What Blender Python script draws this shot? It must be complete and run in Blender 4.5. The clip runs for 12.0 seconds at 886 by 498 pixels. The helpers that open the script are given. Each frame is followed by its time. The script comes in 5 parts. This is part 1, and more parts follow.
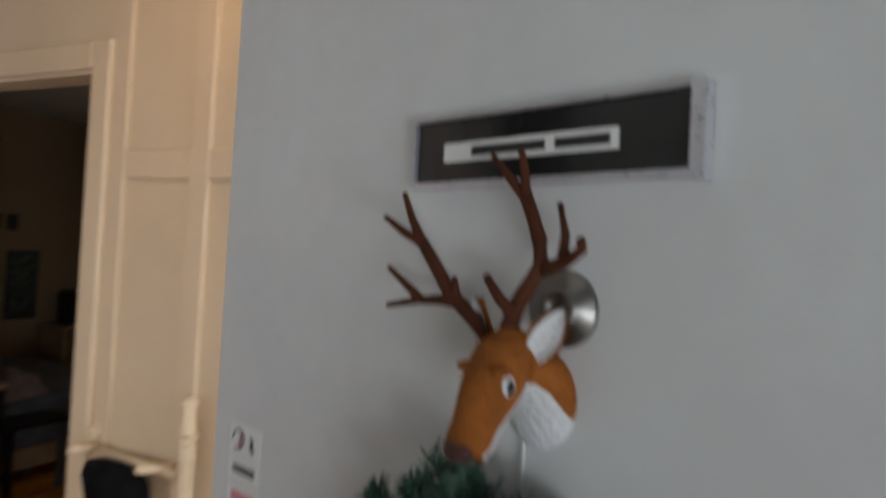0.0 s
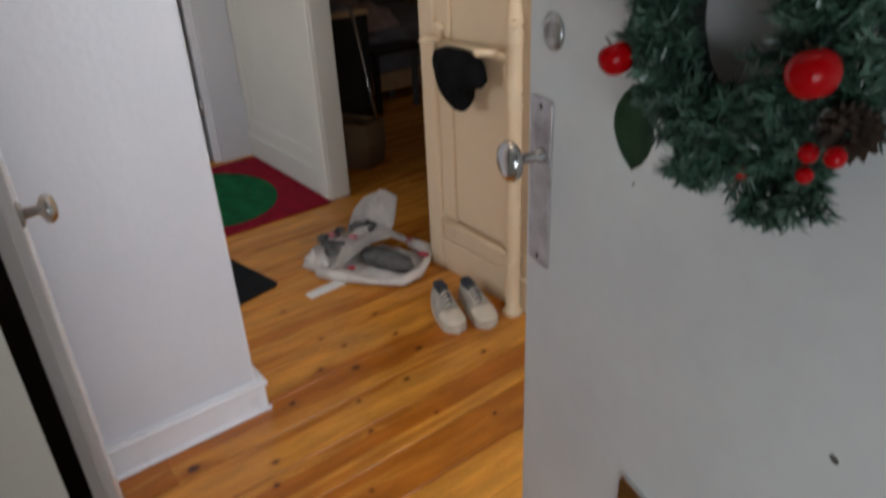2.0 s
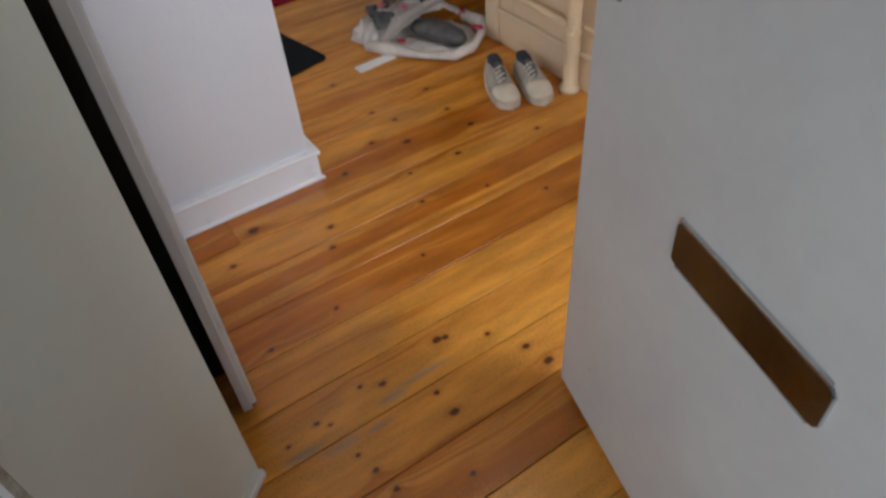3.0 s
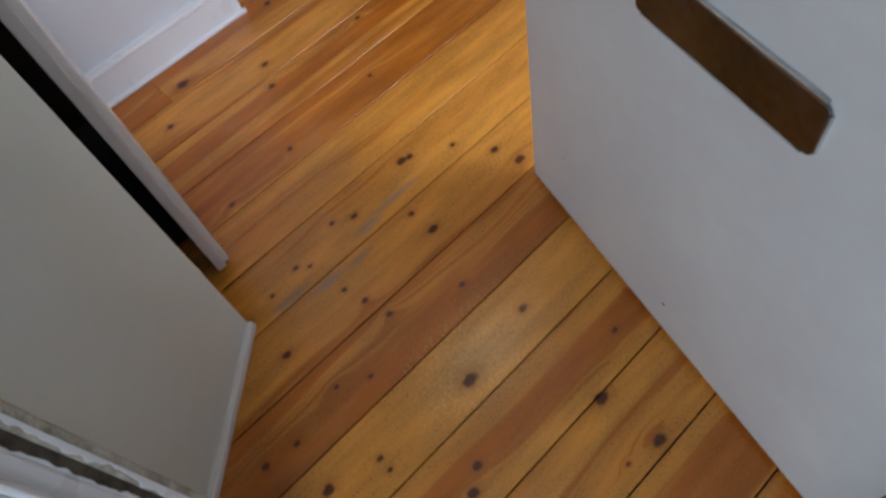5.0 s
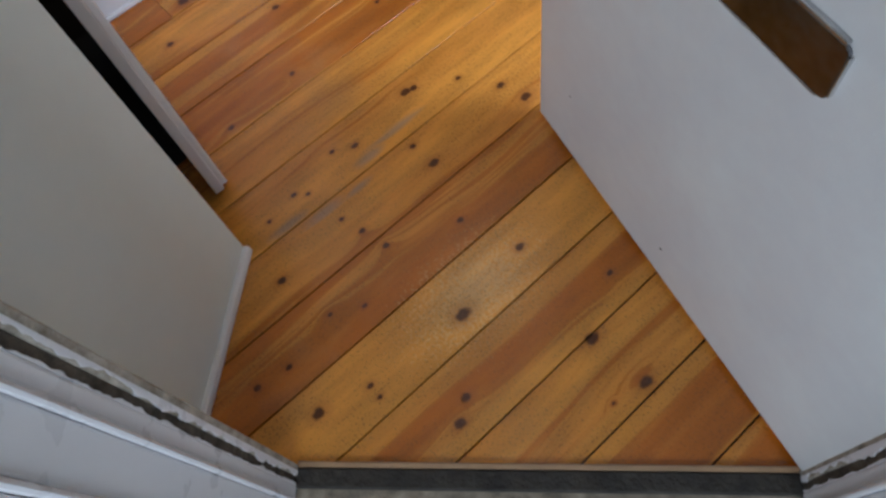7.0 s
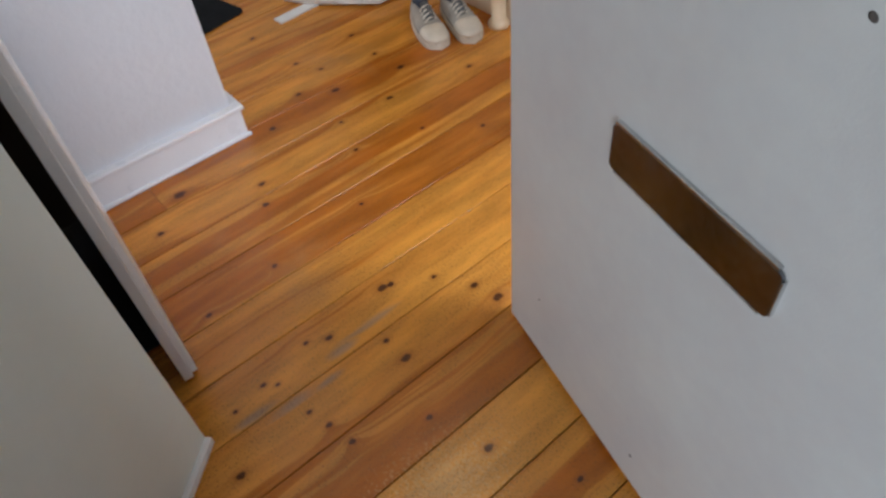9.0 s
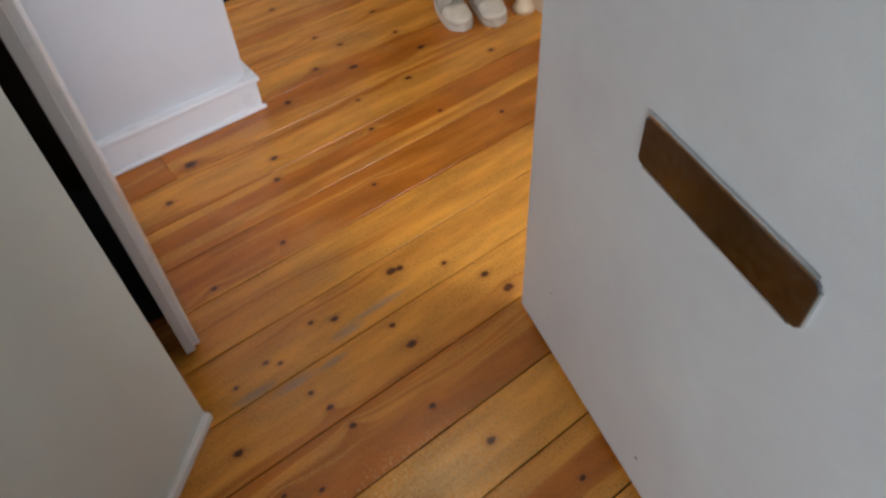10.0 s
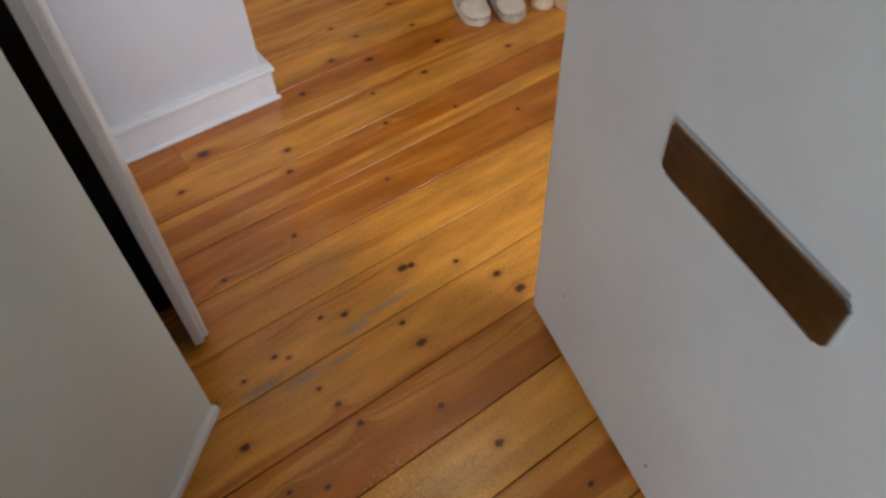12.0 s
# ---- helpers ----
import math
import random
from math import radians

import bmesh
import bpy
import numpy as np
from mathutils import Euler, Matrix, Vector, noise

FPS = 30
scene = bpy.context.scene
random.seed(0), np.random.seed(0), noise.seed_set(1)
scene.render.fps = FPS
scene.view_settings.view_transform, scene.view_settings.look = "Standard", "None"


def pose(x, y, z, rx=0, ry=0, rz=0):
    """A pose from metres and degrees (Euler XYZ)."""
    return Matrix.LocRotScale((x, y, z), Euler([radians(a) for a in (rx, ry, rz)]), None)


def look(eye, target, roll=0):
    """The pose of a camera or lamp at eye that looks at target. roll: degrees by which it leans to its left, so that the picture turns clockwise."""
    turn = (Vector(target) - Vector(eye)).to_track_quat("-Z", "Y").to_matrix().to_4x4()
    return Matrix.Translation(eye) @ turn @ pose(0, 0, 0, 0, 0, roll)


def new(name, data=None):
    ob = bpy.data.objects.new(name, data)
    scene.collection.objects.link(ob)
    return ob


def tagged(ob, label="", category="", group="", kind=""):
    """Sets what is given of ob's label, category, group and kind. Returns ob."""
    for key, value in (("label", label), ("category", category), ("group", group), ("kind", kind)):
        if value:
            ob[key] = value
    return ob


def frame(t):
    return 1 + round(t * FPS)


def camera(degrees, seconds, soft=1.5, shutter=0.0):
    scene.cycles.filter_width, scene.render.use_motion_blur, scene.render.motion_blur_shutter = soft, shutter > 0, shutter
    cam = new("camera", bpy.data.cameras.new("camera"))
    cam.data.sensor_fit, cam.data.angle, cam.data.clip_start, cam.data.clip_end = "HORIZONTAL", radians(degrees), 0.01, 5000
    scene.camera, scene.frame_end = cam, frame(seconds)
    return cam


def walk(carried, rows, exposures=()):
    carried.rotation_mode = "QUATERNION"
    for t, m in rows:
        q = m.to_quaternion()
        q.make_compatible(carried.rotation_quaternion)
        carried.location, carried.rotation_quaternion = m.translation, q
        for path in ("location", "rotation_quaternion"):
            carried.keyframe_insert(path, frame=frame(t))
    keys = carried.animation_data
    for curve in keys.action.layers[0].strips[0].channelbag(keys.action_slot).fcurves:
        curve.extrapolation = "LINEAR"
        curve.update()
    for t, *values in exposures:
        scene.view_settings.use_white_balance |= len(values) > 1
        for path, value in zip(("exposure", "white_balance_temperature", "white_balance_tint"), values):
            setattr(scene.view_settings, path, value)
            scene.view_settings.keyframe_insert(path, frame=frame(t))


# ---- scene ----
cam = camera(65.4, 12.0, soft=2.6, shutter=0.5)
PATH = [
    (0, (0.114, 0.364, 1.667), (-0.783, 2.151, 1.673), 3.5),
    (0.5, (0.236, 0.336, 1.598), (-0.989, 1.898, 1.351), 3.2),
    (1, (0.239, 0.324, 1.552), (-1.163, 1.684, 1.121), -0.8),
    (1.5, (0.23, 0.286, 1.5), (-1.228, 1.43, 0.748), -2.3),
    (2, (0.239, 0.263, 1.473), (-1.176, 1.329, 0.545), -2.6),
    (2.5, (0.254, 0.251, 1.43), (-1.048, 1.121, 0.186), -2.9),
    (3, (0.241, 0.241, 1.386), (-0.995, 0.977, -0.003), -5.0),
    (3.2, (0.23, 0.237, 1.376), (-0.92, 1.019, -0.062), -4.6),
    (4.8, (0.228, 0.258, 1.297), (-0.684, 0.852, -0.38), -14.3),
    (5, (0.226, 0.258, 1.29), (-0.69, 0.798, -0.404), -16.1),
    (5.5, (0.226, 0.258, 1.28), (-0.611, 0.759, -0.466), -16.6),
    (6, (0.229, 0.25, 1.278), (-0.613, 0.715, -0.475), -14.7),
    (6.5, (0.232, 0.238, 1.276), (-0.597, 0.706, -0.483), -11.1),
    (7, (0.231, 0.246, 1.277), (-0.579, 0.686, -0.498), -14.8),
    (7.2, (0.236, 0.254, 1.268), (-0.492, 0.73, -0.533), -10.6),
    (8.8, (0.253, 0.262, 1.303), (-0.855, 1.042, -0.168), -7.4),
    (9, (0.249, 0.263, 1.3), (-0.847, 1.06, -0.171), -6.4),
    (9.5, (0.228, 0.265, 1.287), (-0.873, 1.036, -0.194), -4.1),
    (10, (0.22, 0.266, 1.28), (-0.861, 1.028, -0.22), -3.7),
    (10.5, (0.214, 0.266, 1.286), (-0.861, 1.091, -0.185), -1.7),
    (11, (0.212, 0.27, 1.284), (-0.85, 1.088, -0.201), -1.0),
    (11.5, (0.204, 0.274, 1.272), (-0.839, 1.056, -0.244), -1.7),
    (12, (0.197, 0.269, 1.278), (-0.884, 1.003, -0.236), -2.8),
]
walk(cam, [(t, look(eye, target, roll)) for t, eye, target, roll in PATH],
     [(0, 0.0, 6550, 10), (1.5, -0.05, 6600, 10), (2.5, 0.03, 6500, 10), (3.2, 0.05, 6450, 10), (5, 0.15, 6000, 10), (7, 0.30, 5900, 10), (9, 0.34, 6250, 10), (12, 0.18, 6500, 10)])

# ---- world and lights ----
world = bpy.data.worlds.new("sky")
scene.world = world
world.use_nodes = True
sky = world.node_tree.nodes.new("ShaderNodeTexSky")
sky.sky_type, sky.sun_disc = "NISHITA", False
sky.sun_elevation, sky.sun_rotation = radians(35), radians(200)
world.node_tree.links.new(sky.outputs[0], world.node_tree.nodes["Background"].inputs[0])
world.node_tree.nodes["Background"].inputs[1].default_value = 0.1


def area(name, eye, target, sx, sy, watts, colour):
    data = bpy.data.lights.new(name, "AREA")
    data.shape, data.size, data.size_y, data.energy, data.color = "RECTANGLE", sx, sy, watts, colour
    ob = new(name, data)
    ob.matrix_world = look(eye, target)
    return ob


# assumed landing daylight: fill lamp added out of view behind the camera
area("stair_fill_light", (1.74, -1.10, 0.98), (0.13, 0.42, 1.0), 1.4, 0.5, 30, (0.84, 0.92, 1.0))
# added fill lamp behind the door, source unseen; it brightens the spur wall
area("hall_side_fill_light", (0.62, 1.84, 1.65), (-1.0, 0.6, 0.9), 0.85, 1.3, 40, (0.78, 0.87, 1.0))
# added fill lamp for the hall's west end, its source unseen
area("hall_west_fill_light", (-2.6, -1.28, 1.25), (-3.0, 2.0, 0.5), 1.2, 0.9, 14, (0.88, 0.94, 1.0))
# weak warm fill added in the bedroom, which has no visible source
area("bedroom_fill_light", (-4.0, 4.85, 1.6), (-4.2, 2.5, 0.8), 0.5, 0.8, 1.2, (1.0, 0.86, 0.7))


# ---- materials ----
def mat(name, colour, rough=0.6, metal=0.0, var=0.08, scale=6.0, bump=0.05, bscale=60.0, coat=0.0, spec=0.5, mottle=None):
    """A painted or plain surface with broad and fine variation. mottle: a second colour for stains."""
    m = bpy.data.materials.new(name)
    m.use_nodes = True
    nt = m.node_tree
    b = nt.nodes["Principled BSDF"]
    b.inputs["Metallic"].default_value = metal
    b.inputs["Coat Weight"].default_value = coat
    b.inputs["Specular IOR Level"].default_value = spec
    geo = nt.nodes.new("ShaderNodeNewGeometry")
    n1, n2, n3 = (nt.nodes.new("ShaderNodeTexNoise") for _ in range(3))
    for n, sc in ((n1, scale), (n2, scale * 9), (n3, bscale)):
        n.inputs["Scale"].default_value = sc
        n.inputs["Detail"].default_value = 4
        nt.links.new(geo.outputs["Position"], n.inputs["Vector"])
    mixf = nt.nodes.new("ShaderNodeMath")
    mixf.operation = "MULTIPLY_ADD"
    nt.links.new(n2.outputs["Fac"], mixf.inputs[0])
    mixf.inputs[1].default_value = 0.35
    nt.links.new(n1.outputs["Fac"], mixf.inputs[2])
    ramp = nt.nodes.new("ShaderNodeValToRGB")
    ramp.color_ramp.elements[0].position, ramp.color_ramp.elements[1].position = 0.42, 0.95
    dark = mottle or tuple(max(0.0, c * (1 - 2 * var)) for c in colour)
    ramp.color_ramp.elements[0].color = (*dark, 1)
    ramp.color_ramp.elements[1].color = (*(min(1.0, c * (1 + var)) for c in colour), 1)
    nt.links.new(mixf.outputs[0], ramp.inputs[0])
    nt.links.new(ramp.outputs[0], b.inputs["Base Color"])
    rr = nt.nodes.new("ShaderNodeMapRange")
    rr.inputs["To Min"].default_value, rr.inputs["To Max"].default_value = max(0.03, rough - 0.1), min(1.0, rough + 0.1)
    nt.links.new(n2.outputs["Fac"], rr.inputs[0])
    nt.links.new(rr.outputs[0], b.inputs["Roughness"])
    if bump:
        bp = nt.nodes.new("ShaderNodeBump")
        bp.inputs["Strength"].default_value, bp.inputs["Distance"].default_value = bump, 0.01
        nt.links.new(n3.outputs["Fac"], bp.inputs["Height"])
        nt.links.new(bp.outputs[0], b.inputs["Normal"])
    return m


def floor_wood(knots):
    """Varnished pine: heartwood bands and grain along y, knots with rings bent round them, tone by board."""
    m = bpy.data.materials.new("varnished_pine")
    m.use_nodes = True
    nt = m.node_tree
    L, N = nt.links.new, nt.nodes.new
    b = nt.nodes["Principled BSDF"]

    def math_(op, a, c=None, d=None):
        n = N("ShaderNodeMath")
        n.operation = op
        for k, v in enumerate((a, c, d)):
            if v is None:
                continue
            if isinstance(v, (int, float)):
                n.inputs[k].default_value = v
            else:
                L(v, n.inputs[k])
        return n.outputs[0]

    pos = N("ShaderNodeNewGeometry").outputs["Position"]
    info = N("ShaderNodeObjectInfo")
    sep = N("ShaderNodeSeparateXYZ")
    L(pos, sep.inputs[0])
    flat = N("ShaderNodeCombineXYZ")
    L(sep.outputs[0], flat.inputs[0])
    L(math_("MULTIPLY", sep.outputs[1], 0.75), flat.inputs[1])
    # nearest knot, in units of its own radius
    near = None
    for kx, ky, kr in knots:
        v = N("ShaderNodeVectorMath")
        v.operation = "DISTANCE"
        L(flat.outputs[0], v.inputs[0])
        v.inputs[1].default_value = (kx, ky * 0.75, 0)
        d = math_("DIVIDE", v.outputs["Value"], kr)
        near = d if near is None else math_("MINIMUM", near, d)
    # scattered small knots everywhere
    sc = N("ShaderNodeCombineXYZ")
    L(math_("MULTIPLY", sep.outputs[0], 5.2), sc.inputs[0])
    L(math_("MULTIPLY", sep.outputs[1], 2.6), sc.inputs[1])
    L(math_("MULTIPLY", info.outputs["Random"], 37.0), sc.inputs[2])
    vor = N("ShaderNodeTexVoronoi")
    vor.inputs["Scale"].default_value = 1.0
    L(sc.outputs[0], vor.inputs["Vector"])
    near = math_("MINIMUM", near, math_("ADD", math_("DIVIDE", vor.outputs["Distance"], 0.030), math_("MULTIPLY", math_("GREATER_THAN", sep.outputs[0], -1.8), 60.0)))
    wob = N("ShaderNodeTexNoise")
    wob.inputs["Scale"].default_value = 75
    L(pos, wob.inputs["Vector"])
    near = math_("ADD", near, math_("MULTIPLY_ADD", wob.outputs["Fac"], 0.8, -0.40))
    swirl = math_("POWER", 2.718, math_("MULTIPLY", near, -0.45))
    # grain coordinate: across the board, pushed aside by the knots, drifting slowly along it
    drift = N("ShaderNodeTexNoise")
    drift.inputs["Scale"].default_value = 1.0
    dv = N("ShaderNodeCombineXYZ")
    L(math_("MULTIPLY", sep.outputs[0], 7.0), dv.inputs[0])
    L(math_("MULTIPLY", sep.outputs[1], 1.1), dv.inputs[1])
    L(math_("MULTIPLY", info.outputs["Random"], 91.0), dv.inputs[2])
    L(dv.outputs[0], drift.inputs["Vector"])
    drift.inputs["Detail"].default_value = 2
    across = math_("ADD", sep.outputs[0], math_("MULTIPLY", swirl, 0.03))
    across = math_("ADD", across, math_("MULTIPLY", drift.outputs["Fac"], 0.11))
    gv = N("ShaderNodeCombineXYZ")
    L(math_("MULTIPLY", across, 85.0), gv.inputs[0])
    L(math_("MULTIPLY", sep.outputs[1], 1.8), gv.inputs[1])
    L(math_("MULTIPLY", info.outputs["Random"], 53.0), gv.inputs[2])
    grain = N("ShaderNodeTexNoise")
    grain.inputs["Scale"].default_value, grain.inputs["Detail"].default_value = 1.0, 5
    L(gv.outputs[0], grain.inputs["Vector"])
    bv = N("ShaderNodeCombineXYZ")
    L(math_("MULTIPLY", across, 11.0), bv.inputs[0])
    L(math_("MULTIPLY", sep.outputs[1], 0.42), bv.inputs[1])
    L(math_("MULTIPLY", info.outputs["Random"], 71.0), bv.inputs[2])
    band = N("ShaderNodeTexNoise")
    band.inputs["Scale"].default_value, band.inputs["Detail"].default_value = 1.0, 1.5
    L(bv.outputs[0], band.inputs["Vector"])
    tone = N("ShaderNodeValToRGB")
    e = tone.color_ramp.elements
    e[0].position, e[0].color = 0.34, (0.72, 0.305, 0.044, 1)
    e[1].position, e[1].color = 0.70, (0.46, 0.134, 0.011, 1)
    mid = tone.color_ramp.elements.new(0.53)
    mid.color = (0.62, 0.238, 0.032, 1)
    mid2 = tone.color_ramp.elements.new(0.565)
    mid2.color = (0.50, 0.165, 0.018, 1)
    shift = math_("MULTIPLY_ADD", info.outputs["Random"], 0.07, -0.035)
    heart = math_("MULTIPLY_ADD", band.outputs["Fac"], 0.75, 0.12)
    # heartwood and sapwood bands that run through the boards by the entrance: centre, half width, strength
    side_x = math_("ADD", sep.outputs[0], math_("MULTIPLY_ADD", drift.outputs["Fac"], 0.05, -0.025))
    for centre, half, strength in HEARTWOOD:
        edge = N("ShaderNodeMapRange")
        edge.interpolation_type = "SMOOTHSTEP"
        edge.inputs["From Min"].default_value, edge.inputs["From Max"].default_value = half - 0.007, half + 0.007
        edge.inputs["To Min"].default_value, edge.inputs["To Max"].default_value = strength, 0.0
        L(math_("ABSOLUTE", math_("SUBTRACT", side_x, centre)), edge.inputs[0])
        heart = math_("ADD", heart, edge.outputs[0])
    L(math_("ADD", math_("ADD", math_("MULTIPLY_ADD", grain.outputs["Fac"], 0.44, -0.22), shift), heart), tone.inputs[0])
    # worn matt patches where the varnish has gone grey
    wear = N("ShaderNodeTexNoise")
    wear.inputs["Scale"].default_value, wear.inputs["Detail"].default_value = 2.6, 6
    L(pos, wear.inputs["Vector"])
    wr = N("ShaderNodeMapRange")
    wr.inputs["From Min"].default_value, wr.inputs["From Max"].default_value = 0.60, 0.74
    wr.inputs["To Max"].default_value = 0.55
    L(wear.outputs["Fac"], wr.inputs[0])
    mw = N("ShaderNodeMix")
    mw.data_type = "RGBA"
    L(wr.outputs[0], mw.inputs[0])
    L(tone.outputs[0], mw.inputs[6])
    mw.inputs[7].default_value = (0.42, 0.22, 0.075, 1)
    # long grey patches worn down to the bare wood
    worn = None
    for kx, ky, ax_, ay_ in ((-0.664, 0.70, 0.014, 0.10), (-0.648, 0.60, 0.014, 0.05), (-0.606, 0.44, 0.016, 0.07), (-0.637, 0.36, 0.014, 0.06), (-0.60, 0.53, 0.010, 0.05)):
        v = N("ShaderNodeVectorMath")
        v.operation = "DISTANCE"
        sv = N("ShaderNodeCombineXYZ")
        L(math_("DIVIDE", sep.outputs[0], ax_), sv.inputs[0])
        L(math_("DIVIDE", sep.outputs[1], ay_), sv.inputs[1])
        L(sv.outputs[0], v.inputs[0])
        v.inputs[1].default_value = (kx / ax_, ky / ay_, 0)
        worn = v.outputs["Value"] if worn is None else math_("MINIMUM", worn, v.outputs["Value"])
    worn = math_("ADD", worn, math_("MULTIPLY_ADD", grain.outputs["Fac"], 1.6, -0.8))
    wm = N("ShaderNodeMapRange")
    wm.inputs["From Min"].default_value, wm.inputs["From Max"].default_value = 0.35, 1.05
    wm.inputs["To Min"].default_value, wm.inputs["To Max"].default_value = 0.62, 0.0
    L(worn, wm.inputs[0])
    mg = N("ShaderNodeMix")
    mg.data_type = "RGBA"
    L(wm.outputs[0], mg.inputs[0])
    L(mw.outputs[2], mg.inputs[6])
    mg.inputs[7].default_value = (0.30, 0.22, 0.15, 1)
    # pale speckled patch just inside the door: lamp sheen and scratches painted into the colour
    pv = N("ShaderNodeVectorMath")
    pv.operation = "DISTANCE"
    ps = N("ShaderNodeCombineXYZ")
    L(math_("DIVIDE", sep.outputs[0], 0.085), ps.inputs[0])
    L(math_("DIVIDE", sep.outputs[1], 0.15), ps.inputs[1])
    L(ps.outputs[0], pv.inputs[0])
    pv.inputs[1].default_value = (-0.235 / 0.085, 0.545 / 0.15, 0)
    sheen_scratch = N("ShaderNodeTexNoise")
    sheen_scratch.inputs["Scale"].default_value, sheen_scratch.inputs["Detail"].default_value = 150, 2
    L(pos, sheen_scratch.inputs["Vector"])
    pm = N("ShaderNodeMapRange")
    pm.inputs["From Min"].default_value, pm.inputs["From Max"].default_value = 0.2, 1.25
    pm.inputs["To Min"].default_value, pm.inputs["To Max"].default_value = 0.66, 0.0
    L(math_("ADD", pv.outputs["Value"], math_("MULTIPLY_ADD", sheen_scratch.outputs["Fac"], 3.4, -1.6)), pm.inputs[0])
    mp = N("ShaderNodeMix")
    mp.data_type = "RGBA"
    L(pm.outputs[0], mp.inputs[0])
    L(mg.outputs[2], mp.inputs[6])
    mp.inputs[7].default_value = (0.80, 0.50, 0.20, 1)
    mw = mp
    kr = N("ShaderNodeMapRange")
    kr.inputs["From Min"].default_value, kr.inputs["From Max"].default_value = 0.55, 0.95
    kr.inputs["To Min"].default_value, kr.inputs["To Max"].default_value = 0.93, 0.0
    L(near, kr.inputs[0])
    halo = N("ShaderNodeMapRange")
    halo.inputs["From Min"].default_value, halo.inputs["From Max"].default_value = 0.8, 2.2
    halo.inputs["To Min"].default_value, halo.inputs["To Max"].default_value = 0.42, 0.0
    L(near, halo.inputs[0])
    mh = N("ShaderNodeMix")
    mh.data_type = "RGBA"
    L(halo.outputs[0], mh.inputs[0])
    L(mw.outputs[2], mh.inputs[6])
    mh.inputs[7].default_value = (0.32, 0.092, 0.018, 1)
    mk = N("ShaderNodeMix")
    mk.data_type = "RGBA"
    L(kr.outputs[0], mk.inputs[0])
    L(mh.outputs[2], mk.inputs[6])
    mk.inputs[7].default_value = (0.065, 0.018, 0.007, 1)
    speck = N("ShaderNodeTexNoise")
    speck.inputs["Scale"].default_value, speck.inputs["Detail"].default_value = 210, 2
    L(pos, speck.inputs["Vector"])
    dirt = N("ShaderNodeTexNoise")
    dirt.inputs["Scale"].default_value, dirt.inputs["Detail"].default_value = 1.0, 6
    dm = N("ShaderNodeCombineXYZ")
    L(math_("MULTIPLY", sep.outputs[0], 26.0), dm.inputs[0])
    L(math_("MULTIPLY", sep.outputs[1], 5.0), dm.inputs[1])
    L(math_("MULTIPLY", info.outputs["Random"], 17.0), dm.inputs[2])
    L(dm.outputs[0], dirt.inputs["Vector"])
    sm = N("ShaderNodeMapRange")
    sm.inputs["From Min"].default_value, sm.inputs["From Max"].default_value = 0.60, 0.70
    sm.inputs["To Max"].default_value = 0.50
    L(math_("MULTIPLY_ADD", dirt.outputs["Fac"], 0.25, math_("ADD", speck.outputs["Fac"], -0.10)), sm.inputs[0])
    ms = N("ShaderNodeMix")
    ms.data_type = "RGBA"
    L(sm.outputs[0], ms.inputs[0])
    L(mk.outputs[2], ms.inputs[6])
    ms.inputs[7].default_value = (0.16, 0.065, 0.018, 1)
    blot = N("ShaderNodeMapRange")
    blot.inputs["From Min"].default_value, blot.inputs["From Max"].default_value = 0.34, 0.62
    blot.inputs["To Min"].default_value, blot.inputs["To Max"].default_value = 1.08, 0.80
    L(dirt.outputs["Fac"], blot.inputs[0])
    mb = N("ShaderNodeMix")
    mb.data_type, mb.blend_type = "RGBA", "MULTIPLY"
    mb.inputs[0].default_value = 1.0
    L(ms.outputs[2], mb.inputs[6])
    L(blot.outputs[0], mb.inputs[7])
    L(mb.outputs[2], b.inputs["Base Color"])
    fine = N("ShaderNodeTexNoise")
    fine.inputs["Scale"].default_value, fine.inputs["Detail"].default_value = 140, 3
    L(pos, fine.inputs["Vector"])
    rg = N("ShaderNodeMapRange")
    rg.inputs["To Min"].default_value, rg.inputs["To Max"].default_value = 0.14, 0.30
    L(math_("MULTIPLY_ADD", wr.outputs[0], 0.4, fine.outputs["Fac"]), rg.inputs[0])
    L(rg.outputs[0], b.inputs["Roughness"])
    b.inputs["Specular IOR Level"].default_value = 0.5
    bp = N("ShaderNodeBump")
    bp.inputs["Strength"].default_value, bp.inputs["Distance"].default_value = 0.16, 0.004
    L(math_("MULTIPLY_ADD", grain.outputs["Fac"], 0.5, fine.outputs["Fac"]), bp.inputs["Height"])
    L(bp.outputs[0], b.inputs["Normal"])
    return m


HEARTWOOD = [(-1.46, 0.07, 0.10), (-1.31, 0.07, -0.09), (-1.170, 0.026, 0.16), (-1.113, 0.030, -0.10), (-1.005, 0.076, 0.17),
             (-0.853, 0.076, -0.08), (-0.70, 0.075, -0.02), (-0.393, 0.078, 0.13), (-0.241, 0.076, -0.11), (-0.080, 0.036, 0.16),
             (-0.145, 0.018, -0.06), (0.080, 0.030, 0.17), (0.025, 0.022, -0.08), (0.230, 0.056, 0.20), (0.375, 0.060, 0.20)]
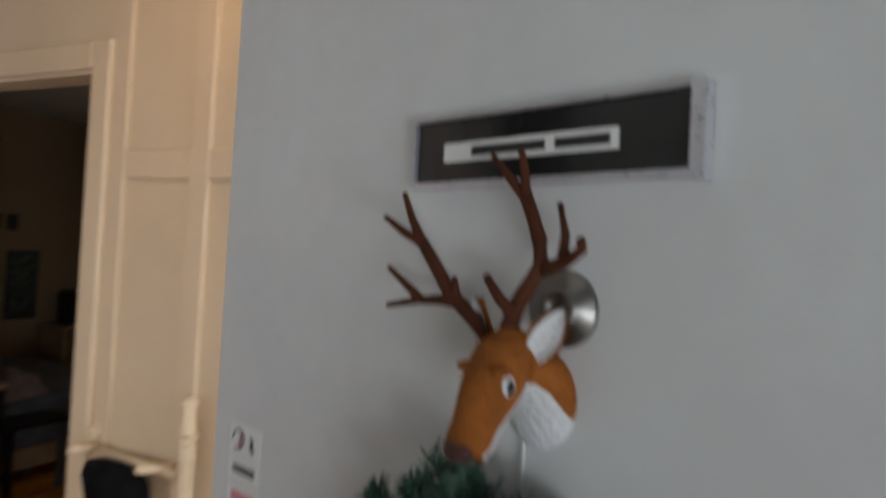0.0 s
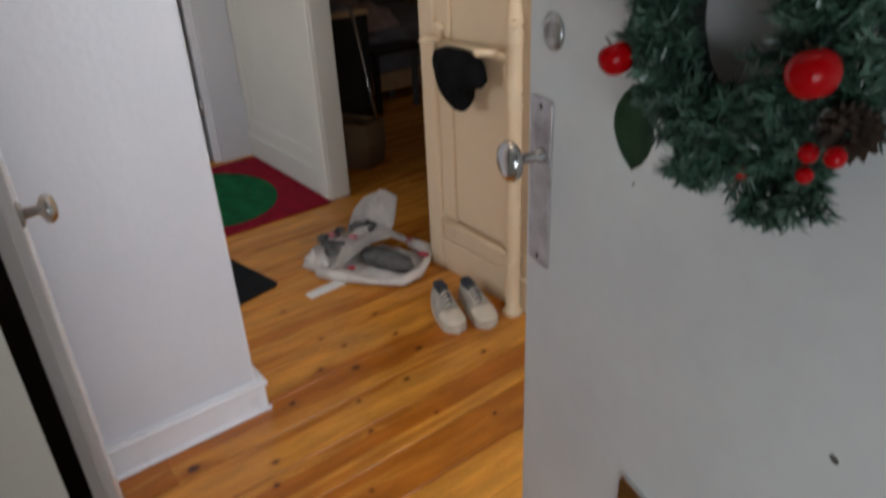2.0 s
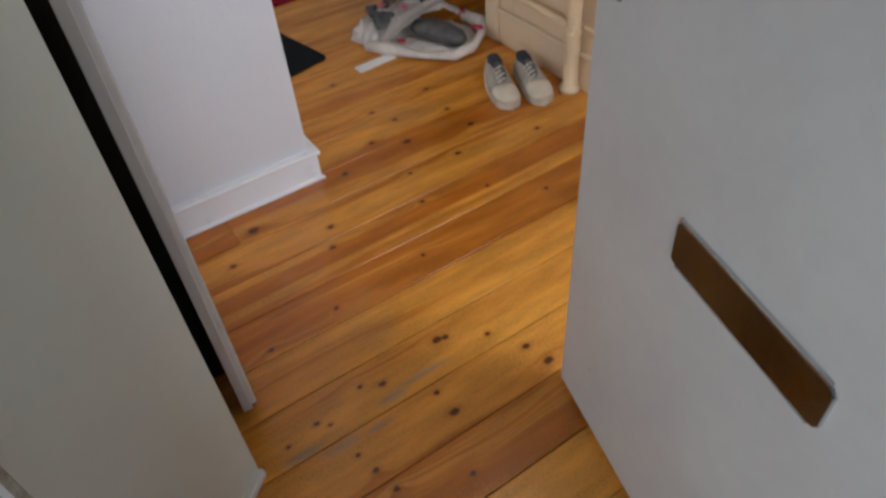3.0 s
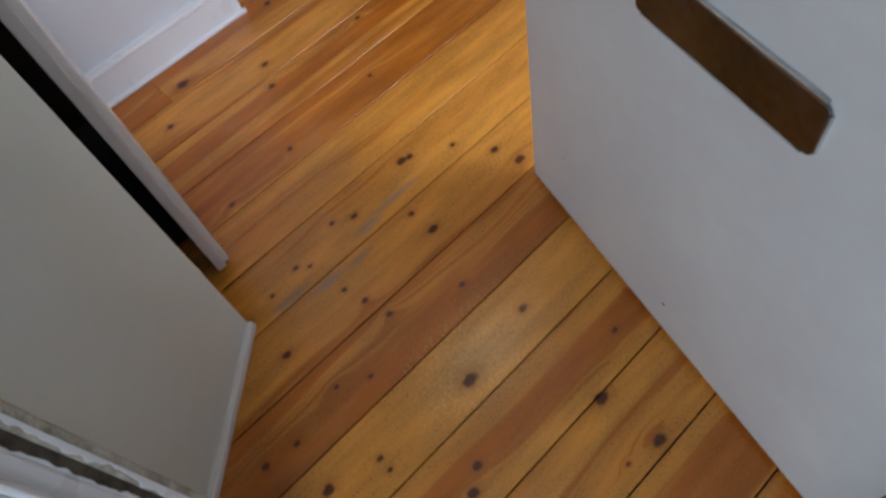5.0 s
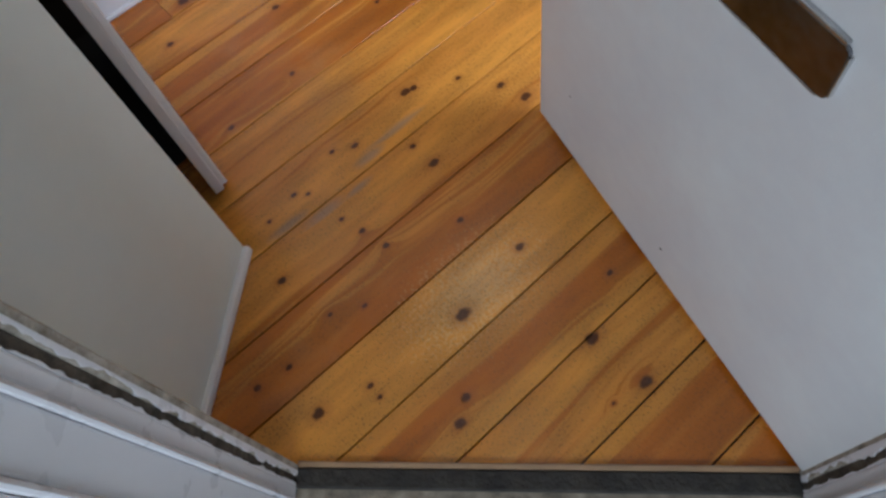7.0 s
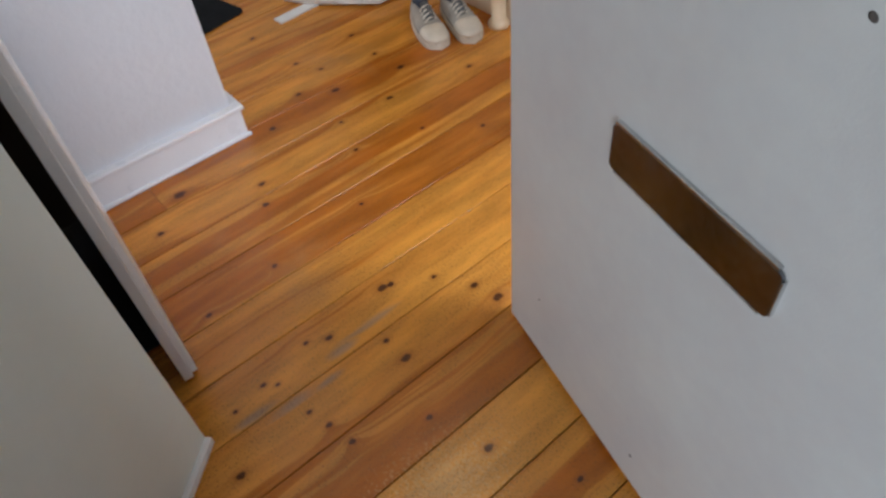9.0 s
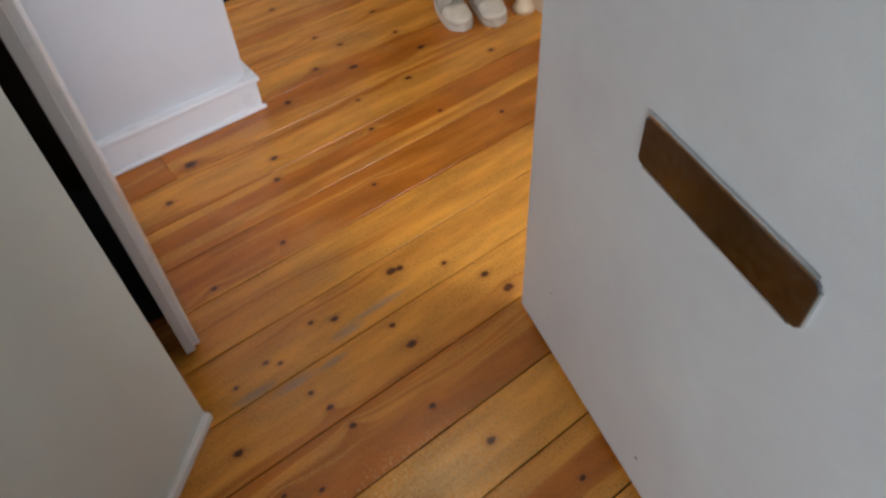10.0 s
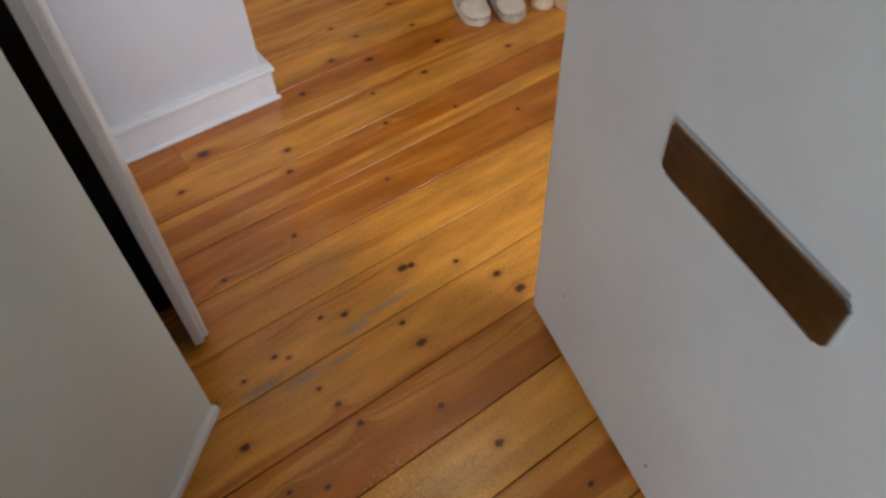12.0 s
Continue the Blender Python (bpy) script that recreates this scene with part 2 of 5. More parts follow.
# knots of the boards by the entrance: x, y, radius
KNOTS = [
    (-0.259, 0.160, 0.013),
    (-0.214, 0.494, 0.016),
    (-0.060, 0.346, 0.012),
    (-0.088, 0.387, 0.010),
    (-0.202, 0.267, 0.006),
    (-0.232, 0.267, 0.007),
    (-0.243, 0.679, 0.010),
    (-0.377, 0.635, 0.008),
    (-0.444, 0.482, 0.008),
    (-0.509, 0.468, 0.008),
    (-0.538, 0.271, 0.010),
    (-0.563, 0.454, 0.006),
    (-0.006, 0.637, 0.014),
    (0.118, 0.646, 0.013),
    (0.105, 0.575, 0.004),
    (-0.075, 0.764, 0.007),
    (-0.527, 0.691, 0.012),
    (-0.595, 0.687, 0.008),
    (-0.369, 0.364, 0.006),
    (-0.404, 0.300, 0.006),
    (-0.384, 0.101, 0.008),
    (-0.373, 0.173, 0.007),
    (-0.675, 0.335, 0.006),
    (-0.670, 0.439, 0.006),
    (-0.691, 0.415, 0.007),
    (-0.721, 0.548, 0.007),
    (-0.694, 0.595, 0.009),
    (-0.726, 0.777, 0.013),
    (-0.722, 0.797, 0.010),
    (-0.665, 0.891, 0.007),
    (-0.576, 0.943, 0.010),
    (-0.509, 0.960, 0.013),
    (-0.981, 0.620, 0.008),
    (-0.956, 0.418, 0.008),
    (-1.307, 0.453, 0.010),
    (-1.283, 0.760, 0.010),
    (-1.198, 0.722, 0.011),
    (-1.416, 0.563, 0.017),
    (-1.007, 0.917, 0.007),
    (-1.354, 1.091, 0.007),
    (-1.345, 1.277, 0.010),
    (-1.209, 1.044, 0.008),
    (-1.145, 1.251, 0.007),
    (-1.020, 1.387, 0.008),
    (-1.512, 1.180, 0.014),
    (-1.584, 1.078, 0.010),
    (-1.487, 0.921, 0.012),
    (-1.459, 1.412, 0.013),
    (-1.592, 1.401, 0.009),
    (-1.748, 1.172, 0.010),
    (-1.655, 1.216, 0.009),
    (-1.290, 1.575, 0.009),
    (-2.017, 1.152, 0.009),
    (-1.756, 1.418, 0.009),
    (-0.619, 1.275, 0.012),
    (-0.767, 1.425, 0.010),
]
M_FLOOR = floor_wood(KNOTS)
M_DOOR = mat("grey_door_paint", (0.71, 0.715, 0.695), 0.42, var=0.03, scale=4, bump=0.06, bscale=220, mottle=(0.64, 0.625, 0.62))
M_WHITE = mat("white_wall_paint", (0.66, 0.66, 0.685), 0.36, var=0.025, scale=2.5, bump=0.12, bscale=45)
M_TRIM = mat("white_gloss_trim", (0.80, 0.80, 0.82), 0.30, var=0.03, scale=2, bump=0.06, bscale=70)
M_CREAM = mat("cream_panelling_paint", (0.72, 0.56, 0.38), 0.45, var=0.035, scale=3, bump=0.06, bscale=60)
M_PALE = mat("pale_panelling_paint", (0.74, 0.73, 0.66), 0.45, var=0.03, scale=3, bump=0.06, bscale=60)
M_PANEL = mat("grey_white_panel_paint", (0.76, 0.82, 0.80), 0.4, var=0.025, scale=3, bump=0.05, bscale=90)
M_CEIL = mat("ceiling_paint", (0.80, 0.78, 0.74), 0.8, var=0.02, scale=3, bump=0.05)
M_STAIR = mat("stairwell_paint", (0.66, 0.66, 0.64), 0.6, var=0.04, scale=3)
M_STONE = mat("stairwell_terrazzo", (0.36, 0.30, 0.22), 0.6, var=0.35, scale=30, bump=0.1, bscale=200)
M_WORN = mat("worn_jamb_edge", (0.50, 0.46, 0.39), 0.7, var=0.3, scale=30, bump=0.5, bscale=60, mottle=(0.16, 0.13, 0.09))
M_BARE = mat("bare_dark_wood", (0.11, 0.085, 0.06), 0.8, var=0.4, scale=40, bump=0.6, bscale=90, mottle=(0.012, 0.009, 0.006))
M_THRESH = mat("worn_dark_threshold", (0.040, 0.034, 0.026), 0.75, var=0.5, scale=25, bump=0.7, bscale=80, mottle=(0.014, 0.012, 0.010))
# near black: painted shade in closet and door gap, dark joints between boards
M_DARK = mat("closet_shade_and_joint_black", (0.02, 0.02, 0.02), 0.9, var=0.2)
M_CHROME = mat("worn_chrome", (0.62, 0.62, 0.62), 0.22, 1.0, var=0.12, scale=30, bump=0.03)
M_STEEL = mat("brushed_steel", (0.55, 0.55, 0.55), 0.35, 1.0, var=0.12, scale=25, bump=0.04)
M_LOCK = mat("scuffed_lock_plate", (0.58, 0.57, 0.58), 0.36, 0.8, var=0.2, scale=22, bump=0.1, bscale=90, mottle=(0.30, 0.25, 0.25))
M_BRONZE = mat("tarnished_steel_flap", (0.235, 0.24, 0.255), 0.20, 1.0, var=0.22, scale=9, bump=0.03)
M_DULL = mat("dull_steel", (0.30, 0.28, 0.26), 0.4, 1.0, var=0.1, scale=30, bump=0.03)
M_BLACK = mat("black_metal", (0.015, 0.015, 0.016), 0.4, var=0.2)
M_RUBBER = mat("black_rubber_mat", (0.012, 0.014, 0.016), 0.9, var=0.2, scale=20, bump=0.6, bscale=260, spec=0.15)
M_RUGRED = mat("red_rug_pile", (0.36, 0.012, 0.035), 0.95, var=0.2, scale=14, bump=0.9, bscale=320, spec=0.1)
M_RUGGREEN = mat("green_rug_pile", (0.012, 0.16, 0.055), 0.95, var=0.2, scale=14, bump=0.9, bscale=320, spec=0.1)
M_RACK = mat("cream_rack_wood", (0.75, 0.58, 0.38), 0.4, var=0.06, scale=8, bump=0.05)
M_KNIT = mat("black_knit", (0.008, 0.008, 0.009), 0.95, var=0.3, scale=20, bump=0.8, bscale=240, spec=0.1)
M_CANVAS = mat("white_canvas", (0.42, 0.385, 0.33), 0.85, var=0.12, scale=20, bump=0.3, bscale=300)
M_SOLE = mat("off_white_rubber", (0.66, 0.59, 0.48), 0.5, var=0.08, scale=20)
M_LINING = mat("dark_shoe_lining", (0.03, 0.035, 0.05), 0.9, var=0.2)
M_TONGUE = mat("grey_shoe_fabric", (0.11, 0.11, 0.11), 0.9, var=0.15, scale=30)
M_BAG = mat("printed_plastic_bag", (0.68, 0.62, 0.57), 0.35, var=0.18, scale=9, bump=0.25, bscale=30)
M_BAGDARK = mat("dark_grey_print_and_shade", (0.10, 0.098, 0.095), 0.5, var=0.3, scale=20)
M_PAPER = mat("white_paper", (0.80, 0.79, 0.76), 0.7, var=0.03)
M_DEER = mat("brown_fur_fabric", (0.37, 0.115, 0.021), 0.85, var=0.22, scale=26, bump=0.4, bscale=190, spec=0.2)
M_DEERWHITE = mat("white_fur_fabric", (0.78, 0.77, 0.77), 0.9, var=0.04, scale=20, bump=0.4, bscale=200, spec=0.2)
M_ANTLER = mat("dark_brown_felt", (0.095, 0.030, 0.014), 0.85, var=0.15, scale=30, bump=0.3, bscale=200, spec=0.2)
M_NOSE = mat("dark_nose_fabric", (0.07, 0.022, 0.015), 0.7, var=0.1)
M_NEEDLE = mat("green_tinsel_needles", (0.050, 0.112, 0.075), 0.30, var=0.45, scale=60, bump=0.0)
M_NEEDLEPALE = mat("pale_tinsel_needles", (0.105, 0.185, 0.135), 0.28, var=0.45, scale=60, bump=0.0)
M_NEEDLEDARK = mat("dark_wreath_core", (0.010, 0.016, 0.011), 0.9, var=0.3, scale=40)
M_RED = mat("glossy_red_lacquer", (0.38, 0.002, 0.004), 0.10, var=0.1, scale=30, bump=0.0, coat=0.0, spec=0.16)
M_LEAF = mat("dull_green_leaf_fabric", (0.035, 0.085, 0.035), 0.6, var=0.2, scale=30)
M_CONE = mat("pine_cone_brown", (0.05, 0.026, 0.014), 0.8, var=0.3, scale=40)
M_PLATE = mat("black_sign_face", (0.018, 0.017, 0.017), 0.12, var=0.1, bump=0.0)
M_FRAME = mat("pale_aluminium_frame", (0.72, 0.71, 0.76), 0.3, 0.75, var=0.05, scale=20)
M_SCUFF = mat("dark_paint_chip", (0.13, 0.11, 0.10), 0.7, var=0.3, scale=120)
M_INK = mat("dark_ink", (0.02, 0.018, 0.018), 0.6)
M_REDINK = mat("red_ink", (0.50, 0.03, 0.06), 0.6)
M_PINK = mat("pink_print", (0.72, 0.22, 0.26), 0.6)
M_OCHRE = mat("ochre_bedroom_wall", (0.42, 0.30, 0.17), 0.8, var=0.06, scale=2)
M_GREYCLOTH = mat("grey_bedspread", (0.16, 0.16, 0.18), 0.95, var=0.15, scale=8, bump=0.5, bscale=40)
M_PINKCLOTH = mat("faded_pink_clothes", (0.34, 0.25, 0.23), 0.95, var=0.2, scale=10, bump=0.5, bscale=30)
M_CURTAIN = mat("dark_curtain", (0.05, 0.05, 0.055), 0.9, var=0.2)
M_WOOD = mat("light_wood", (0.45, 0.29, 0.16), 0.5, var=0.12, scale=12)
M_KRAFT = mat("brown_paper_bag", (0.30, 0.20, 0.11), 0.8, var=0.1)
M_PICTURE = mat("dark_picture_print", (0.07, 0.085, 0.075), 0.5, var=0.6, scale=14)
M_EYE = mat("black_glass_eye", (0.006, 0.006, 0.008), 0.08, bump=0.0)
M_GLOW = bpy.data.materials.new("lit_glass_shade")
M_GLOW.use_nodes = True
M_GLOW.node_tree.nodes["Principled BSDF"].inputs["Emission Color"].default_value = (1, 0.66, 0.36, 1)
M_GLOW.node_tree.nodes["Principled BSDF"].inputs["Emission Strength"].default_value = 42.0


# ---- building helpers ----
def part(name, bm, material, parent=None, label="", smooth=False):
    me = bpy.data.meshes.new(name)
    bmesh.ops.recalc_face_normals(bm, faces=bm.faces)
    if smooth:
        for f in bm.faces:
            f.smooth = True
    bm.to_mesh(me)
    bm.free()
    for x in material if isinstance(material, (list, tuple)) else [material]:
        me.materials.append(x)
    ob = new(name, me)
    if parent is not None:
        ob.parent = parent
    if label:
        ob["label"] = label
    return ob


def thing(name, m, label, category, group="", kind=""):
    ob = new(name)
    ob.empty_display_size = 0.1
    ob.matrix_world = m
    return tagged(ob, label, category, group, kind)


def box(bm, x0, x1, y0, y1, z0, z1, bevel=0.0, index=0, m=None):
    vs = [bm.verts.new(v) for v in ((x0, y0, z0), (x1, y0, z0), (x1, y1, z0), (x0, y1, z0), (x0, y0, z1), (x1, y0, z1), (x1, y1, z1), (x0, y1, z1))]
    fs = [bm.faces.new([vs[i] for i in f]) for f in ((0, 3, 2, 1), (4, 5, 6, 7), (0, 1, 5, 4), (1, 2, 6, 5), (2, 3, 7, 6), (3, 0, 4, 7))]
    for f in fs:
        f.material_index = index
    if bevel:
        es = list({e for f in fs for e in f.edges})
        res = bmesh.ops.bevel(bm, geom=es, offset=bevel, segments=2, profile=0.5, affect="EDGES")
        vs = list({v for f in res["faces"] for v in f.verts} | {v for v in vs if v.is_valid})
    if m is not None:
        bmesh.ops.transform(bm, matrix=m, verts=[v for v in vs if v.is_valid])
    return vs


def boxed(*args, **kw):
    bm = bmesh.new()
    box(bm, *args, **kw)
    return bm


def tube(bm, points, radii, sides=10, index=0, caps=True, squash=1.0):
    """A tapering tube through the points."""
    rings = []
    pts = [Vector(p) for p in points]
    up = Vector((0.13, 0.21, 0.97))
    for i, p in enumerate(pts):
        d = (pts[min(i + 1, len(pts) - 1)] - pts[max(i - 1, 0)]).normalized()
        a = d.cross(up)
        a = a.normalized() if a.length > 0.05 else d.cross(Vector((1, 0, 0))).normalized()
        c = d.cross(a)
        rings.append([bm.verts.new(p + radii[i] * (math.cos(t) * a + squash * math.sin(t) * c)) for t in (2 * math.pi * k / sides for k in range(sides))])
    for r, s in zip(rings, rings[1:]):
        for k in range(sides):
            f = bm.faces.new((r[k], r[(k + 1) % sides], s[(k + 1) % sides], s[k]))
            f.material_index, f.smooth = index, True
    if caps:
        for r in (rings[0], rings[-1]):
            bm.faces.new(r).material_index = index
    return rings


def lathe(profile, sides=24, axis="z"):
    """A turned body from (radius, height) pairs."""
    bm = bmesh.new()
    rings = []
    for r, h in profile:
        ring = []
        for k in range(sides):
            a = 2 * math.pi * k / sides
            v = (r * math.cos(a), r * math.sin(a), h) if axis == "z" else (r * math.cos(a), h, r * math.sin(a))
            ring.append(bm.verts.new(v))
        rings.append(ring)
    for r, s in zip(rings, rings[1:]):
        for k in range(sides):
            bm.faces.new((r[k], r[(k + 1) % sides], s[(k + 1) % sides], s[k])).smooth = True
    bm.faces.new(rings[0])
    bm.faces.new(rings[-1])
    return bm


def ball(bm, centre, r, index=0, seg=14, rings=9, squash=(1, 1, 1)):
    m = Matrix.Translation(centre) @ Matrix.Diagonal((*squash, 1))
    res = bmesh.ops.create_uvsphere(bm, u_segments=seg, v_segments=rings, radius=r, matrix=m)
    for f in {f for v in res["verts"] for f in v.link_faces}:
        f.material_index, f.smooth = index, True


def prism(outline, z0, z1, bevel=0.0):
    """An upright solid from an outline in x, y."""
    bm = bmesh.new()
    f = bm.faces.new([bm.verts.new((x, y, z0)) for x, y in outline])
    top = bmesh.ops.extrude_face_region(bm, geom=[f])
    bmesh.ops.translate(bm, vec=(0, 0, z1 - z0), verts=[v for v in top["geom"] if isinstance(v, bmesh.types.BMVert)])
    if bevel:
        bmesh.ops.bevel(bm, geom=list(bm.edges), offset=bevel, segments=2, profile=0.5, affect="EDGES")
    return bm


def rounded(w, h, r, n=5):
    """The outline of a rounded rectangle round the origin."""
    out = []
    for cx, cy, a0 in ((w / 2 - r, h / 2 - r, 0), (-w / 2 + r, h / 2 - r, 90), (-w / 2 + r, -h / 2 + r, 180), (w / 2 - r, -h / 2 + r, 270)):
        out += [(cx + r * math.cos(radians(a0 + 90 * k / n)), cy + r * math.sin(radians(a0 + 90 * k / n))) for k in range(n + 1)]
    return out


def structure(name, bm, material, label, category):
    return tagged(part(name, bm, material), label, category, kind="structure")


# ---- the plan ----
H = 2.65                                        # ceiling height
HINGE = (0.3964, 0.7082)
ENT = pose(HINGE[0], HINGE[1], 0, 0, 0, 226.6)  # along the entrance wall from the hinge; y points out to the stairwell
LEAF = pose(HINGE[0], HINGE[1], 0, 0, 0, 164.41) # along the open leaf from the hinge; y points out of its outer face
NORTH, WEST, SPUR = 1.875, -3.90, -1.532
DOOR_L, DOOR_R = -2.855, -1.962                  # the bedroom doorway in the north wall

# ceilings
structure("ceiling", boxed(-4.15, 1.6, -1.5, 1.975, H, H + 0.1), M_CEIL, "white painted plaster hall ceiling", "ceiling")
structure("ceiling_bedroom", boxed(-6.4, -1.0, 1.975, 5.1, H, H + 0.1), M_CEIL, "white painted plaster bedroom ceiling", "ceiling")

# north wall of the hall with the bedroom doorway
bm = bmesh.new()
box(bm, WEST - 0.15, DOOR_L - 0.03, NORTH, NORTH + 0.10, 0, H)
wall_pale = structure("wall_north_west", bm, M_PALE, "pale painted panelled hall wall beside the bedroom doorway", "wall")
bm = bmesh.new()
box(bm, DOOR_R + 0.03, 0.2, NORTH, NORTH + 0.10, 0, H)
box(bm, 1.2, 1.6, NORTH, NORTH + 0.10, 0, H)
# leaves an unseen opening in the wall for the added fill lamp
box(bm, 0.2, 1.2, NORTH, NORTH + 0.10, 0, 0.9)
box(bm, 0.2, 1.2, NORTH, NORTH + 0.10, 2.35, H)
wall_cream = structure("wall_north_east", bm, M_CREAM, "cream painted panelled hall wall behind the coat rack", "wall")
bm = bmesh.new()
box(bm, DOOR_L - 0.03, DOOR_R + 0.03, NORTH, NORTH + 0.10, 2.22, H)
structure("wall_north_lintel", bm, M_CREAM, "cream painted wall above the bedroom doorway", "wall")


def panelling(wall, x0, x1, material, stiles):
    """Skirting, stiles and rails of the panelling on the north wall."""
    y = NORTH
    part("skirting_board", boxed(x0, x1, y - 0.022, y + 0.004, 0.0, 0.13, 0.004), material, wall)
    part("skirting_cap", boxed(x0, x1, y - 0.03, y + 0.004, 0.13, 0.15, 0.006), material, wall)
    for s in stiles:
        part("stile", boxed(s, s + 0.075, y - 0.016, y + 0.004, 0.15, H, 0.004), material, wall)
    ends = sorted(stiles)
    for a, c in zip(ends, ends[1:]):
        for z in (0.15, 1.838, 2.42):
            part("rail", boxed(a + 0.075, c, y - 0.014, y + 0.004, z, z + 0.088, 0.004), material, wall)


panelling(wall_pale, WEST + 0.031, DOOR_L - 0.085, M_PALE, [WEST + 0.035, DOOR_L - 0.165])
panelling(wall_cream, DOOR_R + 0.1, -0.40, M_CREAM, [DOOR_R + 0.10, -1.50, -0.95, -0.475])

# bedroom doorway: lining and casing
doorway = tagged(new("door_frame_bedroom"), "cream painted bedroom door frame, standing open", "door frame", kind="structure")
for name, a, c, m in (("jamb", DOOR_L - 0.03, DOOR_L, M_PALE), ("jamb", DOOR_R, DOOR_R + 0.03, M_CREAM)):
    part(name, boxed(a, c, NORTH - 0.012, NORTH + 0.102, 0, 2.18, 0.003), m, doorway)
part("head", boxed(DOOR_L - 0.03, DOOR_R + 0.03, NORTH - 0.012, NORTH + 0.102, 2.18, 2.22, 0.003), M_CREAM, doorway)
part("casing", boxed(DOOR_L - 0.085, DOOR_L - 0.004, NORTH - 0.032, NORTH - 0.001, 0, 2.285, 0.008), M_PALE, doorway)
part("casing", boxed(DOOR_R + 0.012, DOOR_R + 0.10, NORTH - 0.032, NORTH - 0.001, 0, 2.285, 0.008), M_CREAM, doorway)
part("casing", boxed(DOOR_L - 0.004, DOOR_R + 0.012, NORTH - 0.032, NORTH - 0.001, 2.192, 2.285, 0.008), M_CREAM, doorway)

# west end of the hall: pier, white door and its frame
structure("wall_west", boxed(WEST - 0.15, WEST, -1.5, 0.785, 0, H), M_WHITE, "white painted wall at the end of the hall", "wall")
structure("wall_west_pier", boxed(WEST - 0.15, WEST + 0.03, 1.665, NORTH, 0, H), M_WHITE, "white painted pier beside the white door", "wall")
structure("wall_west_lintel", boxed(WEST - 0.15, WEST, 0.785, 1.665, 2.12, H), M_WHITE, "white painted wall above the white door", "wall")
# unseen sheet added so the slit beside the door shows as shade
structure("west_door_shade_sheet", boxed(WEST - 0.40, WEST - 0.25, 0.6, 1.8, 0, 2.2), M_DARK, "near-black sheet added as shade behind the white door", "wall")
west_door = tagged(new("door_west"), "white panelled door at the end of the hall, closed, with brass hinges", "door", kind="structure")
part("jamb", boxed(WEST - 0.15, WEST + 0.012, 1.62, 1.665, 0, 2.12, 0.003), M_TRIM, west_door)
part("jamb", boxed(WEST - 0.15, WEST + 0.012, 0.785, 0.825, 0, 2.12, 0.003), M_TRIM, west_door)
part("head", boxed(WEST - 0.15, WEST + 0.012, 0.825, 1.62, 2.08, 2.12, 0.003), M_TRIM, west_door)
leaf = part("leaf", boxed(WEST - 0.06, WEST - 0.015, 0.84, 1.597, 0.012, 2.07, 0.004), M_TRIM, west_door)
for z0, z1 in ((0.2, 0.85), (1.02, 1.95)):
    part("raised_panel", boxed(WEST - 0.017, WEST - 0.004, 0.955, 1.485, z0, z1, 0.01), M_TRIM, leaf)
for z in (0.30, 1.05, 1.80):
    bm = bmesh.new()
    tube(bm, [(WEST - 0.004, 1.61, z), (WEST - 0.004, 1.61, z + 0.10)], [0.008, 0.008], 10)
    part("hinge", bm, M_STEEL, west_door, "steel pin hinge")
part("strike_plate", boxed(WEST - 0.012, WEST + 0.016, 1.612, 1.624, 0.98, 1.10, 0.002), M_STEEL, west_door)

# spur wall with its skirting
structure("wall_spur", boxed(SPUR - 0.12, SPUR, -0.6, 0.834, 0, H, 0.012), M_WHITE, "white painted partition wall with rounded plaster corner", "wall")
skirt = tagged(new("baseboard_spur"), "white gloss skirting board round the partition wall end", "baseboard", kind="structure")
part("board", boxed(SPUR - 0.005, SPUR + 0.016, 0.36, 0.852, 0, 0.097, 0.003), M_TRIM, skirt)
part("cap", boxed(SPUR - 0.005, SPUR + 0.027, 0.36, 0.860, 0.097, 0.113, 0.004), M_TRIM, skirt)
part("shoe_moulding", boxed(SPUR + 0.015, SPUR + 0.027, 0.36, 0.860, 0, 0.014, 0.005), M_TRIM, skirt)
part("board", boxed(SPUR - 0.14, SPUR - 0.005, 0.82, 0.852, 0, 0.097, 0.003), M_TRIM, skirt)
part("cap", boxed(SPUR - 0.14, SPUR - 0.005, 0.82, 0.860, 0.097, 0.113, 0.004), M_TRIM, skirt)

# hall: the sides out of view are assumed, with an opening for added fill
structure("wall_south_west", boxed(-4.05, -3.3, -1.5, -1.38, 0, H), M_WHITE, "unseen white painted wall beside the added light opening", "wall")
structure("wall_south_east", boxed(-1.9, -1.5, -1.5, -1.38, 0, H), M_WHITE, "unseen white painted wall beside the added light opening", "wall")
structure("wall_south_sill", boxed(-3.3, -1.9, -1.5, -1.38, 0, 0.75), M_WHITE, "unseen white painted wall under the added light opening", "wall")
structure("wall_south_lintel", boxed(-3.3, -1.9, -1.5, -1.38, 2.2, H), M_WHITE, "unseen white painted wall above the added light opening", "wall")
structure("wall_spur_south", boxed(SPUR - 0.12, SPUR, -1.5, -0.6, 0, H), M_WHITE, "white painted partition wall", "wall")
structure("wall_east", boxed(1.45, 1.6, 1.6, 1.975, 0, H), M_WHITE, "white painted wall at the east end", "wall")

# entrance wall, set across the corner
def ent(name, a0, a1, y0, y1, z0, z1, material, label, category="wall", bevel=0.0):
    bm = boxed(a0, a1, y0, y1, z0, z1, bevel)
    bmesh.ops.transform(bm, matrix=ENT, verts=bm.verts)
    return structure(name, bm, material, label, category)


